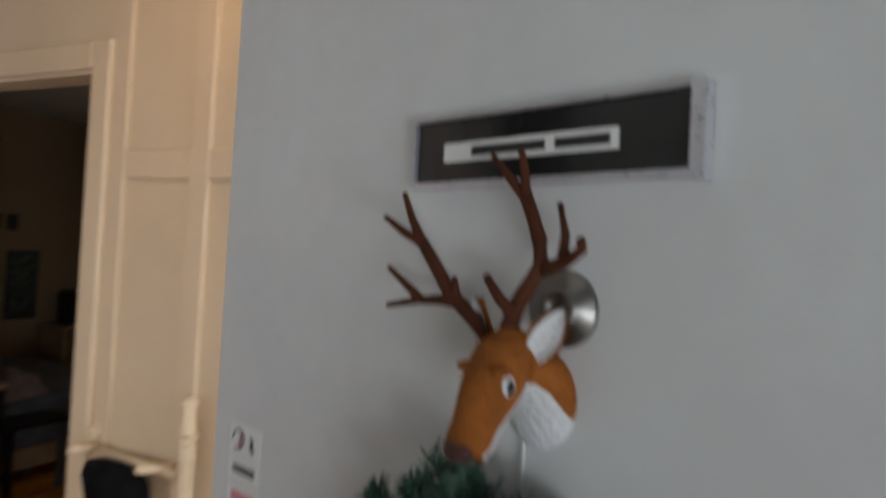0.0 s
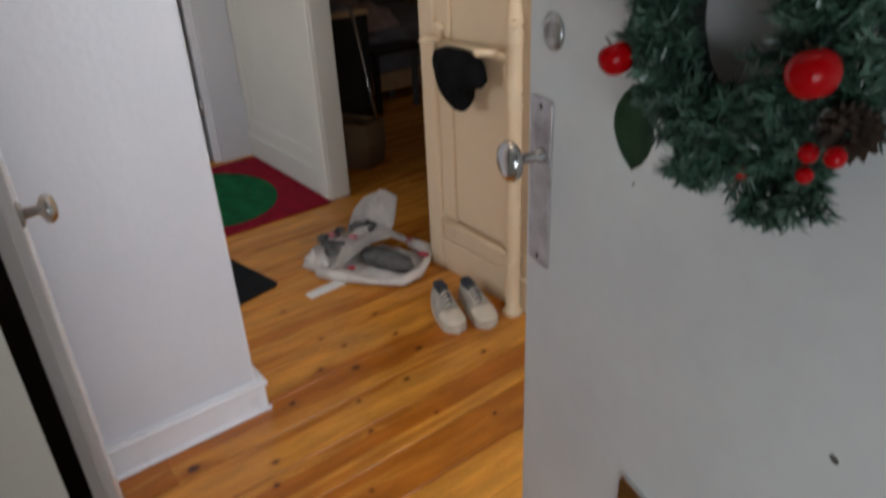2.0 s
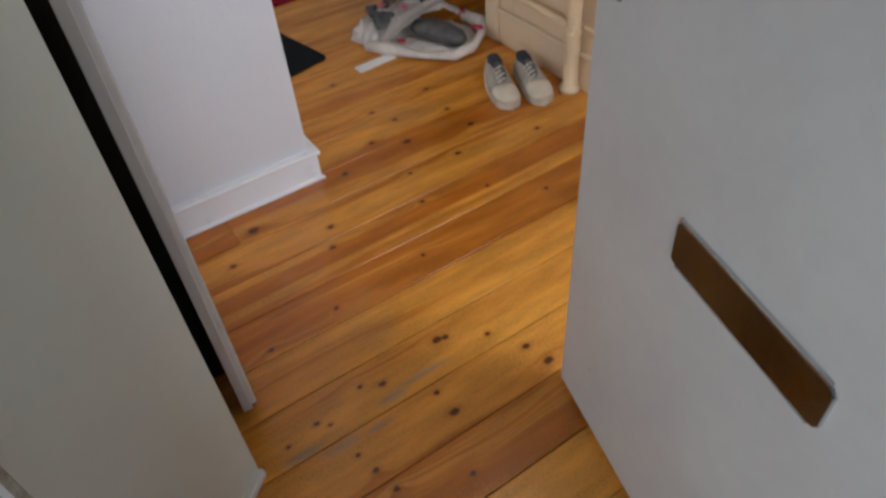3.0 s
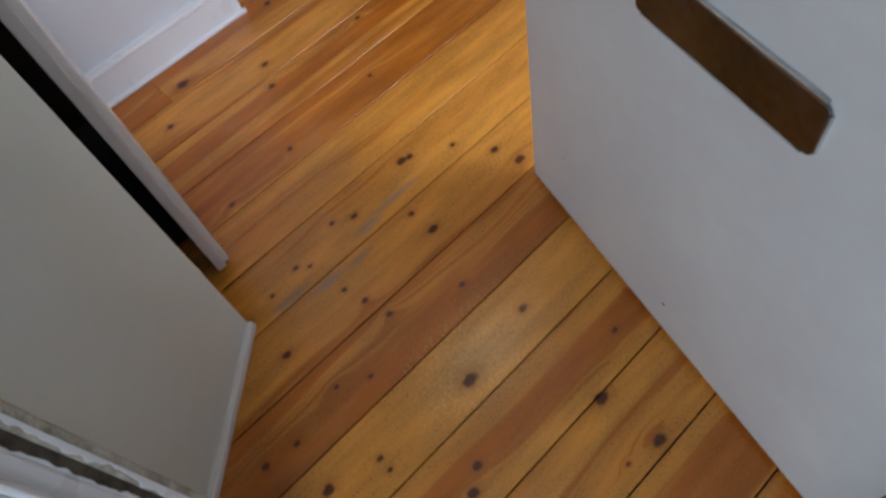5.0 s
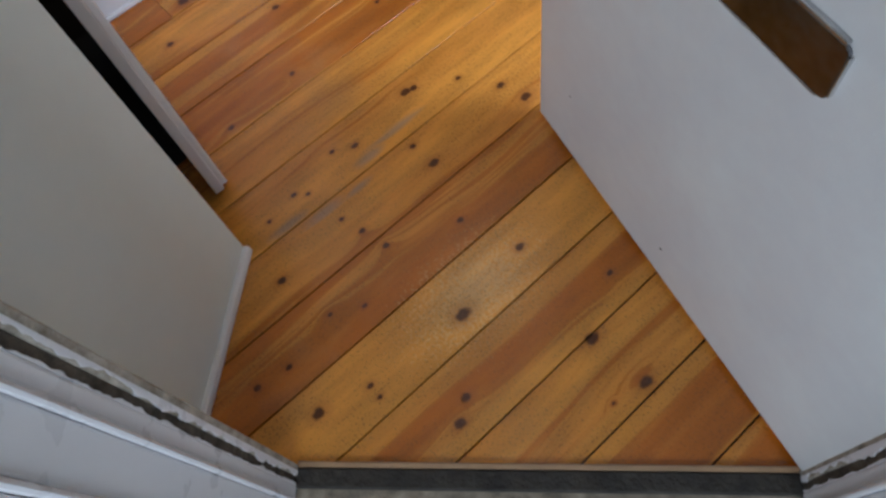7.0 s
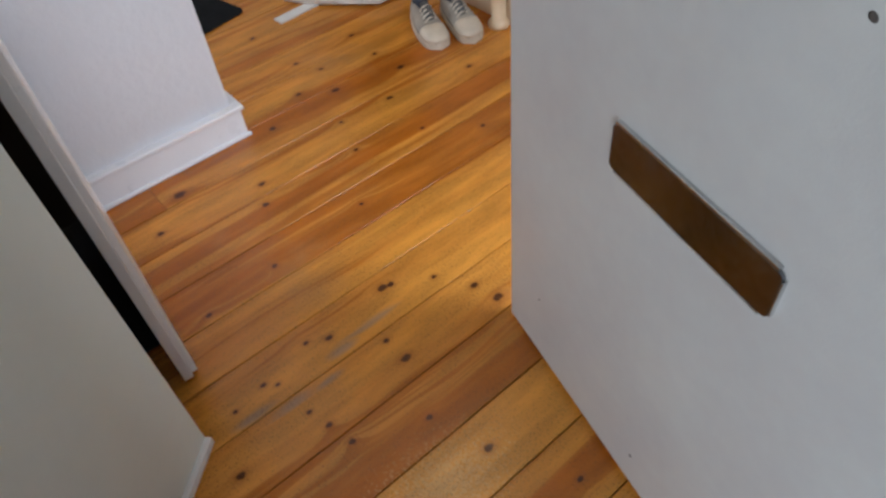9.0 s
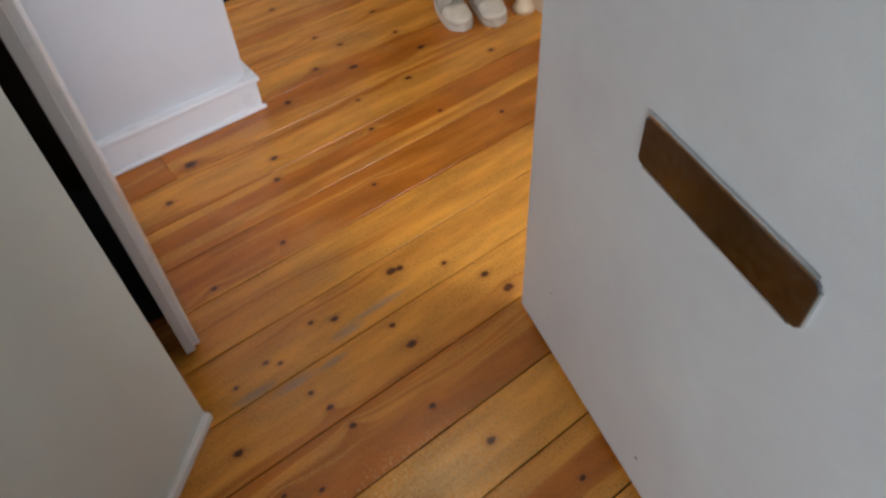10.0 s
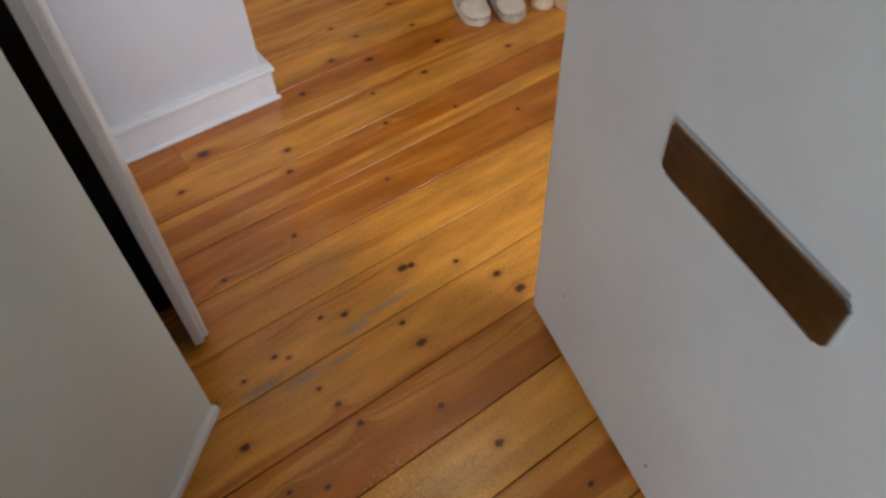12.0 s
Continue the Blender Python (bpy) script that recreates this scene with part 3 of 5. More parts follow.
OPEN = 0.874
ent("wall_entrance_right", -1.5, -0.05, 0.0, 0.13, 0, H, M_STAIR, "painted masonry wall beside the entrance door")
ent("wall_entrance_left", OPEN + 0.05, 1.9, 0.0, 0.13, 0, H, M_STAIR, "painted masonry wall beside the entrance door")
ent("wall_entrance_lintel", -0.05, OPEN + 0.05, -0.04, 0.13, 2.12, H, M_STAIR, "painted masonry wall above the entrance door")
STUB = ENT @ pose(1.083, 0.0, 0, 0, 0, -4.6)   # the stub wall runs inwards a little off square
bm = boxed(0.0, 0.04, -0.452, 0.0, 0, H)
bmesh.ops.transform(bm, matrix=STUB, verts=bm.verts)
structure("wall_stub", bm, M_PANEL, "smooth grey-white painted stub wall inside the entrance", "wall")
bm = boxed(-0.014, 0.001, -0.455, 0.0, 0, 0.024, 0.004)
bmesh.ops.transform(bm, matrix=STUB, verts=bm.verts)
structure("stub_skirting", bm, M_TRIM, "thin white painted strip along the stub wall", "baseboard")

frame_e = tagged(new("door_frame_entrance"), "white gloss entrance door frame with worn paint in the rebate", "door frame", kind="structure")
frame_e.matrix_world = ENT
for sgn, a in ((1, OPEN), (-1, 0.0)):
    def side(name, d0, d1, y0, y1, m, bevel=0.002, label=""):
        lo, hi = sorted((a + sgn * d0, a + sgn * d1))
        part(name, boxed(lo, hi, y0, y1, 0, 2.12, bevel), m, frame_e, label)
    side("jamb", 0.0, 0.05, -0.006, 0.015, M_WORN, 0.003, "worn scuffed paint on the rebate")
    side("rebate", 0.002, 0.05, 0.015, 0.030, M_BARE, 0.002, "bare dark wood where the paint has gone")
    side("stop", -0.001, 0.05, 0.030, 0.053, M_TRIM, 0.004)
    side("bead", -0.007, 0.05, 0.053, 0.063, M_TRIM, 0.0045)
    side("casing", -0.002, 0.09, 0.063, 0.124, M_TRIM, 0.004)
    side("bead", -0.008, 0.09, 0.124, 0.135, M_TRIM, 0.005)
    side("casing", -0.003, 0.12, 0.135, 0.185, M_TRIM, 0.006)


def ragged(a, sgn, y_in, y_edge, wild, d0, d1, seed):
    """A skin of paint up the jamb with a torn edge."""
    bm = bmesh.new()
    rows, n = [], 420
    for k in range(n + 1):
        z = 2.12 * k / n
        e = y_edge + wild * (noise.noise(Vector((z * 24, seed, 0))) + 0.6 * noise.noise(Vector((z * 75, seed, 3))) + 0.7 * noise.noise(Vector((z * 5, seed, 7))))
        rows.append([bm.verts.new((a + sgn * d, y, z)) for d, y in ((d1, y_in), (d0, y_in), (d0, e), (d1, e))])
    for r, q in zip(rows, rows[1:]):
        for k in range(4):
            bm.faces.new((r[k], r[(k + 1) % 4], q[(k + 1) % 4], q[k]))
    bm.faces.new(rows[0])
    bm.faces.new(rows[-1])
    part("peeling_paint", bm, M_TRIM, frame_e, "torn white paint along the bare rebate")


for sgn, a in ((1, OPEN), (-1, 0.0)):
    ragged(a, sgn, 0.0055, 0.0125, 0.0075, -0.0012, 0.006, 1.7 + sgn)
    ragged(a, sgn, 0.0305, 0.0285, 0.0050, -0.0008, 0.006, 5.3 + sgn)
part("head", boxed(-0.05, OPEN + 0.05, 0.0, 0.14, 2.12, 2.16, 0.004), M_TRIM, frame_e)
part("threshold", boxed(-0.002, OPEN + 0.002, 0.0, 0.036, -0.02, 0.008, 0.004), M_THRESH, frame_e, "worn dark wooden threshold strip")
part("threshold_lip", boxed(-0.002, OPEN + 0.002, -0.012, 0.0, -0.02, 0.006, 0.003), M_WOOD, frame_e, "thin pale edge of the threshold")

# stairwell round the camera: assumed unseen walls, opened for the added fill lamp
def stair(name, a0, a1, y0, y1, z0, z1, m, label, category):
    return ent(name, a0, a1, y0, y1, z0, z1, m, label, category)


stair("stair_floor", -1.5, 2.6, 0.036, 2.4, -0.06, -0.004, M_STONE, "speckled terrazzo landing outside the entrance", "floor")
stair("stair_ceiling", -1.5, 2.6, 0.13, 2.4, H, H + 0.1, M_CEIL, "white painted landing ceiling", "ceiling")
stair("stair_wall_left", 2.5, 2.6, -0.05, 2.4, 0, H, M_STAIR, "painted landing wall", "wall")
stair("stair_wall_right", -1.5, -1.4, 0.13, 1.1, 0, H, M_STAIR, "painted landing wall", "wall")
stair("stair_wall_right_far", -1.5, -1.4, 2.1, 2.4, 0, H, M_STAIR, "painted landing wall", "wall")
stair("stair_wall_right_low", -1.5, -1.4, 1.1, 2.1, 0, 0.95, M_STAIR, "unseen painted landing wall under the assumed side opening", "wall")
stair("stair_wall_right_high", -1.5, -1.4, 1.1, 2.1, 2.35, H, M_STAIR, "unseen painted landing wall above the assumed side opening", "wall")
stair("stair_wall_back_low", -1.4, 2.5, 2.3, 2.4, 0, 0.7, M_STAIR, "unseen painted landing wall under the added light opening", "wall")
stair("stair_wall_back_high", -1.4, 2.5, 2.3, 2.4, 2.3, H, M_STAIR, "unseen painted landing wall above the added light opening", "wall")
stair("stair_wall_back_left", 1.2, 2.5, 2.3, 2.4, 0.7, 2.3, M_STAIR, "unseen painted landing wall beside the added light opening", "wall")
stair("stair_wall_back_right", -1.4, -0.4, 2.3, 2.4, 0.7, 2.3, M_STAIR, "unseen painted landing wall beside the added light opening", "wall")

# closet behind the ajar white door, its shade painted near black
structure("closet_wall_side", boxed(SPUR, SPUR + 0.012, -0.5, 0.32, 0, H), M_DARK, "closet side wall with its shade painted near black", "wall")
structure("closet_wall_back", boxed(SPUR, -0.35, -0.62, -0.5, 0, H), M_DARK, "closet back wall with its shade painted near black", "wall")

# thin slab added over the boards, its colour stands for closet shade
structure("closet_shade_slab", boxed(SPUR + 0.012, -0.96, -0.5, 0.33, 0.0, 0.004), M_DARK, "near-black slab added as shade over the closet boards", "floor")

# ---- entrance door ----
LW, LH = 0.876, 2.07
door = tagged(new("door_entrance"), "light grey painted entrance door, standing half open, with scuffed lower edge", "door", kind="structure")
door.matrix_world = LEAF
part("leaf", boxed(0.0, LW, -0.042, 0.0, 0.016, LH, 0.003), M_DOOR, door)
slot = part("letter_flap", prism(rounded(0.2955, 0.074, 0.010), 0, 0.005, 0.0015), M_BRONZE, door, "polished steel letter flap reflecting the boards")
slot.matrix_basis = pose(0.4458, 0.001, 0.7105, 90, 0, 180)
frame_bm = bmesh.new()
for x0, x1, z0, z1 in ((-0.140, 0.142, 0.0372, 0.0420), (-0.136, 0.136, -0.0392, -0.0372), (-0.1505, -0.1480, -0.028, 0.028)):
    box(frame_bm, x0, x1, 0.0, 0.007, z0, z1, 0.0012)
fr = part("flap_edge", frame_bm, M_CHROME, door, "thin worn steel rim of the letter slot")
fr.matrix_basis = pose(0.4458, 0.0, 0.7105)
plate = part("lock_plate", prism(rounded(0.056, 0.2535, 0.006), 0, 0.004, 0.0012), M_LOCK, door, "scratched steel lock plate")
plate.matrix_basis = pose(0.8345, 0.0, 1.089, 90, 0, 180)
for z in (0.115, -0.115):
    bm = bmesh.new()
    ball(bm, (0, z, 0.004), 0.004, squash=(1, 1, 0.5))
    part("screw", bm, M_BLACK, plate)
knob = part("knob", lathe([(0.011, 0.0), (0.011, 0.006), (0.0075, 0.012), (0.0075, 0.034), (0.012, 0.038), (0.026, 0.046), (0.029, 0.053), (0.026, 0.060), (0.016, 0.065), (0.004, 0.067)], 28, "y"), M_CHROME, door, "polished oval chrome knob")
knob.matrix_basis = pose(0.826, 0.003, 1.137)
part("lock_cylinder", lathe([(0.024, 0.0), (0.023, 0.004), (0.016, 0.007), (0.012, 0.007), (0.011, 0.004), (0.002, 0.004)], 24, "y"), M_STEEL, door, "round steel cylinder lock").matrix_basis = pose(0.813, 0.0, 1.305)
part("door_viewer", lathe([(0.027, 0.0), (0.026, 0.004), (0.014, 0.005), (0.015, 0.009), (0.010, 0.010), (0.009, 0.005), (0.002, 0.005)], 28, "y"), M_DULL, door, "round dull steel door viewer").matrix_basis = pose(0.4345, 0.0, 1.6328)
for x, z, r, wide, m in ((0.3214, 1.017, 0.0052, 1.1, M_SCUFF), (0.432, 0.099, 0.0042, 0.9, M_SCUFF), (0.629, 1.164, 0.0028, 0.8, M_SCUFF), (0.760, 0.190, 0.0030, 0.7, M_SCUFF)):
    bm = bmesh.new()
    ball(bm, (0, 0, 0), r, squash=(wide, 0.2, 0.8), seg=10, rings=6)
    for v in bm.verts:
        v.co.x += 0.25 * r * noise.noise(v.co * 300)
        v.co.z += 0.35 * v.co.x * (wide - 0.6)
    part("paint_chip", bm, m, door, "small dark chip in the paint").matrix_basis = pose(x, 0.0, z)
for z in (0.25, 1.05, 1.85):
    bm = bmesh.new()
    tube(bm, [(0, 0, -0.045), (0, 0, 0.045)], [0.008, 0.008], 12)
    part("hinge", bm, M_STEEL, door).matrix_basis = pose(-0.004, -0.044, z)

# ---- things by and on the entrance door ----
closet_door = tagged(thing("closet_door", pose(-1.460, 0.355, 0, 0, 0, -4.3), "white painted closet door standing ajar", "door"), kind="structure")
CW = 0.652
part("leaf", boxed(0.0, CW - 0.012, -0.018, 0.018, 0.014, 2.05, 0.003), M_TRIM, closet_door)
part("rebate_edge", boxed(CW - 0.012, CW, -0.018, 0.004, 0.014, 2.05, 0.002), M_TRIM, closet_door)
part("handle_rose", lathe([(0.020, 0.0), (0.019, 0.005), (0.010, 0.007)], 18, "y"), M_STEEL, closet_door).matrix_basis = pose(CW - 0.050, 0.018, 1.080)
part("handle", lathe([(0.008, 0.0), (0.008, 0.022), (0.020, 0.028), (0.024, 0.036), (0.018, 0.044), (0.004, 0.047)], 20, "y"), M_CHROME, closet_door, "small worn chrome knob").matrix_basis = pose(CW - 0.050, 0.022, 1.080)


def on_leaf(u, z, off=0.0):
    """A pose on the outer face of the entrance door: x towards the hinge as seen, y into the air, z up."""
    return LEAF @ pose(u, off, z)


# name plate
sign = thing("name_plate", on_leaf(0.4605, 1.7222, 0.0) @ pose(0, 0, 0, 0, 1.2, 0), "long black name plate in a pale metal frame, hung askew", "sign")
SW, SH = 0.225, 0.0485
part("face", boxed(-SW / 2, SW / 2, 0.002, 0.010, 0, SH, 0.001), M_PLATE, sign)
for x0, x1, z0, z1 in ((-SW / 2 - 0.001, SW / 2 + 0.003, -0.005, 0.0), (-SW / 2 - 0.001, SW / 2 + 0.003, SH, SH + 0.0015), (-SW / 2 - 0.0105, -SW / 2 - 0.001, -0.0065, SH + 0.0045), (SW / 2, SW / 2 + 0.001, -0.005, SH + 0.002)):
    part("frame_bar", boxed(x0, x1, 0.001, 0.0145, z0, z1, 0.0008), M_FRAME, sign)
strip = part("name_strip", boxed(-0.066, 0.084, 0.010, 0.0106, 0.0155, 0.0300), M_PAPER, sign, "white paper strip under the glass")
x = 0.056
for w in (0.066, 0.042):
    part("writing_bar", boxed(x - w, x, 0.0106, 0.0110, 0.0190, 0.0262), M_INK, strip)
    x -= w + 0.008

# sticker strip
sticker = thing("warning_sticker", on_leaf(0.813, 1.3815, 0.0) @ Matrix.Diagonal((1.22, 1, 0.935, 1)), "white sticker strip with black and red print on the door edge", "sticker")
for z in (0.0, 0.031, 0.059):
    part("label", boxed(-0.024, 0.024, 0.0, 0.0008, z, z + (0.026 if z < 0.05 else 0.036)), M_PAPER, sticker)
bm = bmesh.new()
ring_pts = [(0.010 + 0.0085 * math.cos(t), 0.0011, 0.078 + 0.0105 * math.sin(t)) for t in (radians(30 * k) for k in range(11))]
tube(bm, ring_pts, [0.0018] * 11, 6, squash=0.3)
part("print_mark", bm, M_INK, sticker, "black ring mark")
bm = bmesh.new()
tube(bm, [(0.004, 0.0011, 0.084), (0.008, 0.0011, 0.078), (0.006, 0.0011, 0.07)], [0.002, 0.0025, 0.002], 6, squash=0.3)
part("print_mark", bm, M_REDINK, sticker, "red mark")
bm = bmesh.new()
tube(bm, [(-0.008, 0.0011, 0.084), (-0.012, 0.0011, 0.080), (-0.010, 0.0011, 0.074), (-0.015, 0.0011, 0.068)], [0.002, 0.002, 0.0025, 0.002], 6, squash=0.3)
part("print_mark", bm, M_INK, sticker, "black mark")
part("writing_bar", boxed(-0.017, 0.017, 0.0008, 0.0012, 0.040, 0.049), M_BAGDARK, sticker)
part("writing_bar", boxed(-0.017, 0.017, 0.0008, 0.0012, 0.007, 0.019), M_PINK, sticker)


def deer_head():
    """Plush deer head with antlers, one mesh: the neck on the door, the muzzle hanging out and down."""
    bm = bmesh.new()
    CX = 0.0

    def loft(rings, white):
        # refine between the given rings so that the border of the white fur runs smoothly
        fine, fw = [], []
        for j in range(len(rings) - 1):
            for k in range(9):
                t = k / 9
                h = t * t * (3 - 2 * t) * 0.35 + t * 0.65
                p, q = rings[j], rings[j + 1]
                fine.append((tuple(a + (c - a) * h for a, c in zip(p[0], q[0])), *(a + (c - a) * h for a, c in zip(p[1:], q[1:]))))
                fw.append(white[j] + ((white[j + 1] if j + 1 < len(white) else white[j]) - white[j]) * t)
        rings, white = fine + [rings[-1]], fw
        made, n = [], 180
        for c, r1, r2, tilt in rings:
            up = Vector((0, -math.sin(tilt), math.cos(tilt)))
            made.append([bm.verts.new(Vector(c) + r1 * math.cos(2 * math.pi * k / n) * Vector((1, 0, 0)) + r2 * math.sin(2 * math.pi * k / n) * up) for k in range(n)])
        for j, (r, q) in enumerate(zip(made, made[1:])):
            for k in range(n):
                f = bm.faces.new((r[k], r[(k + 1) % n], q[(k + 1) % n], q[k]))
                f.smooth = True
                f.material_index = 1 if abs(360 * (k + 0.5) / n - 270) < white[j] else 0
        for r in (made[0], made[-1]):
            bm.faces.new(r)

    loft([((-0.003, 0.000, -0.001), 0.027, 0.0335, 0.0), ((-0.003, 0.004, -0.001), 0.0275, 0.0345, 0.08), ((-0.002, 0.0095, 0.0075), 0.0265, 0.0260, 0.25),
          ((-0.001, 0.0170, 0.0165), 0.0245, 0.0185, 0.35), ((0.0, 0.0270, 0.0235), 0.0220, 0.0160, 0.3), ((0.0, 0.040, 0.026), 0.0205, 0.0160, 0.1)], [74, 74, 66, 58, 50])
    loft([((CX, 0.026, 0.041), 0.007, 0.006, -0.2), ((CX, 0.033, 0.0385), 0.0155, 0.0135, -0.45), ((CX, 0.045, 0.0290), 0.0198, 0.0190, -0.85),
          ((CX, 0.0540, 0.0150), 0.0196, 0.0210, -1.05), ((CX, 0.0620, 0.0010), 0.0172, 0.0190, -1.1), ((CX, 0.0690, -0.0110), 0.0152, 0.0160, -1.12),
          ((CX, 0.0745, -0.0205), 0.0156, 0.0142, -1.1), ((CX, 0.0790, -0.0265), 0.0135, 0.0112, -1.0)], [0, 0, 24, 58, 72, 80, 84])
    ball(bm, (CX, 0.0850, -0.0240), 0.0084, 2, squash=(1.35, 0.75, 0.8))
    for sx in (-1, 1):
        ball(bm, (CX + sx * 0.0168, 0.0600, 0.0160), 0.0070, 1, squash=(0.45, 0.95, 1.0))
        ball(bm, (CX + sx * 0.0188, 0.0612, 0.0155), 0.0042, 3, squash=(0.55, 0.85, 1.15))
        ball(bm, (CX + sx * 0.0138, 0.0640, 0.0245), 0.0070, 0, squash=(0.9, 1.2, 0.5))
        base, tip = Vector((CX + sx * 0.017, 0.037, 0.031)), Vector((CX + sx * 0.036, 0.031, 0.066))
        ax = (tip - base).normalized()
        out = Vector((sx * 0.45, 0.88, -0.1)).normalized()
        wid = ax.cross(out).normalized()
        rows = []
        for k in range(8):
            t = k / 7
            w = 0.0115 * math.sin(math.pi * (0.16 + 0.84 * t)) ** 0.8 + 0.0005
            c = base + (tip - base) * t
            rows.append([c - wid * w + out * 0.003, c - wid * w * 0.5 - out * 0.0015, c - out * 0.0035, c + wid * w * 0.5 - out * 0.0015, c + wid * w + out * 0.003])
        for lift, idx in ((-0.0015, 0), (0.0, 0), (0.0022, 1)):
            vs = [[bm.verts.new(p + out * lift) for p in (row if idx == 0 else [row[2] + (q - row[2]) * 0.76 for q in row])] for row in rows]
            for r, q in zip(vs, vs[1:]):
                for k in range(4):
                    f = bm.faces.new((r[k], r[k + 1], q[k + 1], q[k]))
                    f.material_index, f.smooth = idx, True

    def branch(pts, r0, r1):
        P = [Vector(p) for p in pts]
        tube(bm, P, [r0 + (r1 - r0) * k / (len(P) - 1) for k in range(len(P))], 8, 4)
        ball(bm, P[-1], r1 * 1.02, 4, seg=8, rings=6)

    branch([(0.010, 0.040, 0.034), (0.026, 0.036, 0.046), (0.046, 0.031, 0.056), (0.064, 0.028, 0.066), (0.076, 0.031, 0.084), (0.088, 0.036, 0.103)], 0.0064, 0.0046)
    branch([(0.087, 0.036, 0.101), (0.090, 0.046, 0.119), (0.087, 0.058, 0.136)], 0.0042, 0.0021)
    branch([(0.087, 0.036, 0.102), (0.095, 0.050, 0.110), (0.101, 0.062, 0.119)], 0.0042, 0.0021)
    branch([(0.056, 0.029, 0.061), (0.074, 0.029, 0.061), (0.091, 0.033, 0.059), (0.109, 0.047, 0.054)], 0.0052, 0.0021)
    branch([(0.089, 0.032, 0.059), (0.098, 0.040, 0.070), (0.107, 0.050, 0.082)], 0.0040, 0.0020)
    branch([(0.056, 0.030, 0.060), (0.060, 0.029, 0.077)], 0.0044, 0.0026)
    branch([(-0.001, 0.036, 0.034), (0.002, 0.038, 0.048), (-0.002, 0.038, 0.062), (-0.008, 0.032, 0.078), (-0.013, 0.027, 0.092), (-0.010, 0.026, 0.108), (-0.005, 0.027, 0.122), (0.002, 0.028, 0.138)], 0.0066, 0.0048)
    branch([(0.002, 0.028, 0.136), (0.013, 0.033, 0.150), (0.023, 0.038, 0.163)], 0.0042, 0.0024)
    branch([(0.002, 0.028, 0.136), (0.000, 0.033, 0.152), (0.000, 0.038, 0.165)], 0.0042, 0.0024)
    branch([(-0.012, 0.027, 0.088), (-0.024, 0.029, 0.092), (-0.036, 0.033, 0.095), (-0.050, 0.039, 0.103), (-0.050, 0.040, 0.108)], 0.0050, 0.0032)
    branch([(-0.032, 0.032, 0.094), (-0.036, 0.036, 0.112), (-0.033, 0.039, 0.130)], 0.0040, 0.0022)
    branch([(-0.002, 0.039, 0.058), (0.006, 0.045, 0.068), (0.013, 0.050, 0.081)], 0.0048, 0.0030)
    ob = part("deer_head_ornament", bm, [M_DEER, M_DEERWHITE, M_NOSE, M_EYE, M_ANTLER])
    return ob


deer = deer_head()
deer.matrix_world = on_leaf(0.450, 1.570, 0.0)
tagged(deer, "brown plush deer head with dark felt antlers hung on the door", "ornament")

# wreath
WC = (0.464, 1.378)
wreath = thing("christmas_wreath", on_leaf(WC[0], WC[1], 0.0), "dark green fir wreath with red apples on the door", "wreath")
rw = random.Random(11)
bm = bmesh.new()
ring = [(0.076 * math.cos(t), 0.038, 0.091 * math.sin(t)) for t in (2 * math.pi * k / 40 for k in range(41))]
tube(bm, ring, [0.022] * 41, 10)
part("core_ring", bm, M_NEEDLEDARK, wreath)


def needles(bm, p0, d, length, n, spread=0.62, nl=0.0150):
    """A fir twig: needles all round a stem from p0 along d."""
    d = d.normalized()
    a = d.orthogonal().normalized()
    c = d.cross(a)
    for k in range(n):
        t = (k + rw.random()) / n
        ang = rw.uniform(0, 2 * math.pi)
        out = (math.cos(ang) * a + math.sin(ang) * c)
        dr = (d * (1 - spread * rw.uniform(0.8, 1.25)) + out * spread * rw.uniform(0.8, 1.3)).normalized()
        base = p0 + d * (length * t)
        ln = nl * rw.uniform(0.7, 1.2)
        w = dr.cross(Vector((rw.uniform(-1, 1), rw.uniform(-1, 1), rw.uniform(-1, 1)))).normalized() * 0.00085
        tip = base + dr * ln
        mid = base + dr * ln * 0.5 + Vector((0, 0, -0.001))
        v = [bm.verts.new(q) for q in (base - w, base + w, mid + w * 1.3, tip, mid - w * 1.3)]
        bm.faces.new(v)


greens = [bmesh.new() for _ in range(3)]
count = 0
for k in range(600):
    t = rw.uniform(0, 2 * math.pi)
    deg = math.degrees(t) % 360
    if 282 < deg < 300 and rw.random() < 0.85:
        continue
    rad = Vector((math.cos(t), 0, math.sin(t)))
    tan = Vector((-math.sin(t), 0, math.cos(t))) * rw.choice((-1, 1))
    phi = radians(rw.uniform(-40, 150))
    out = rad * math.cos(phi) + Vector((0, math.sin(phi), 0))
    p = Vector((0.076 * rad.x, 0.038, 0.091 * rad.z)) + out * rw.uniform(0.012, 0.028)
    if 25 < deg < 80:
        p -= rad * 0.014
    elif 130 < deg < 245:
        p += rad * 0.012
    d = out * rw.uniform(0.15, 0.85) + tan * rw.uniform(0.3, 1.0)
    needles(greens[count % 3], p, d, rw.uniform(0.024, 0.038), 52)
    count += 1
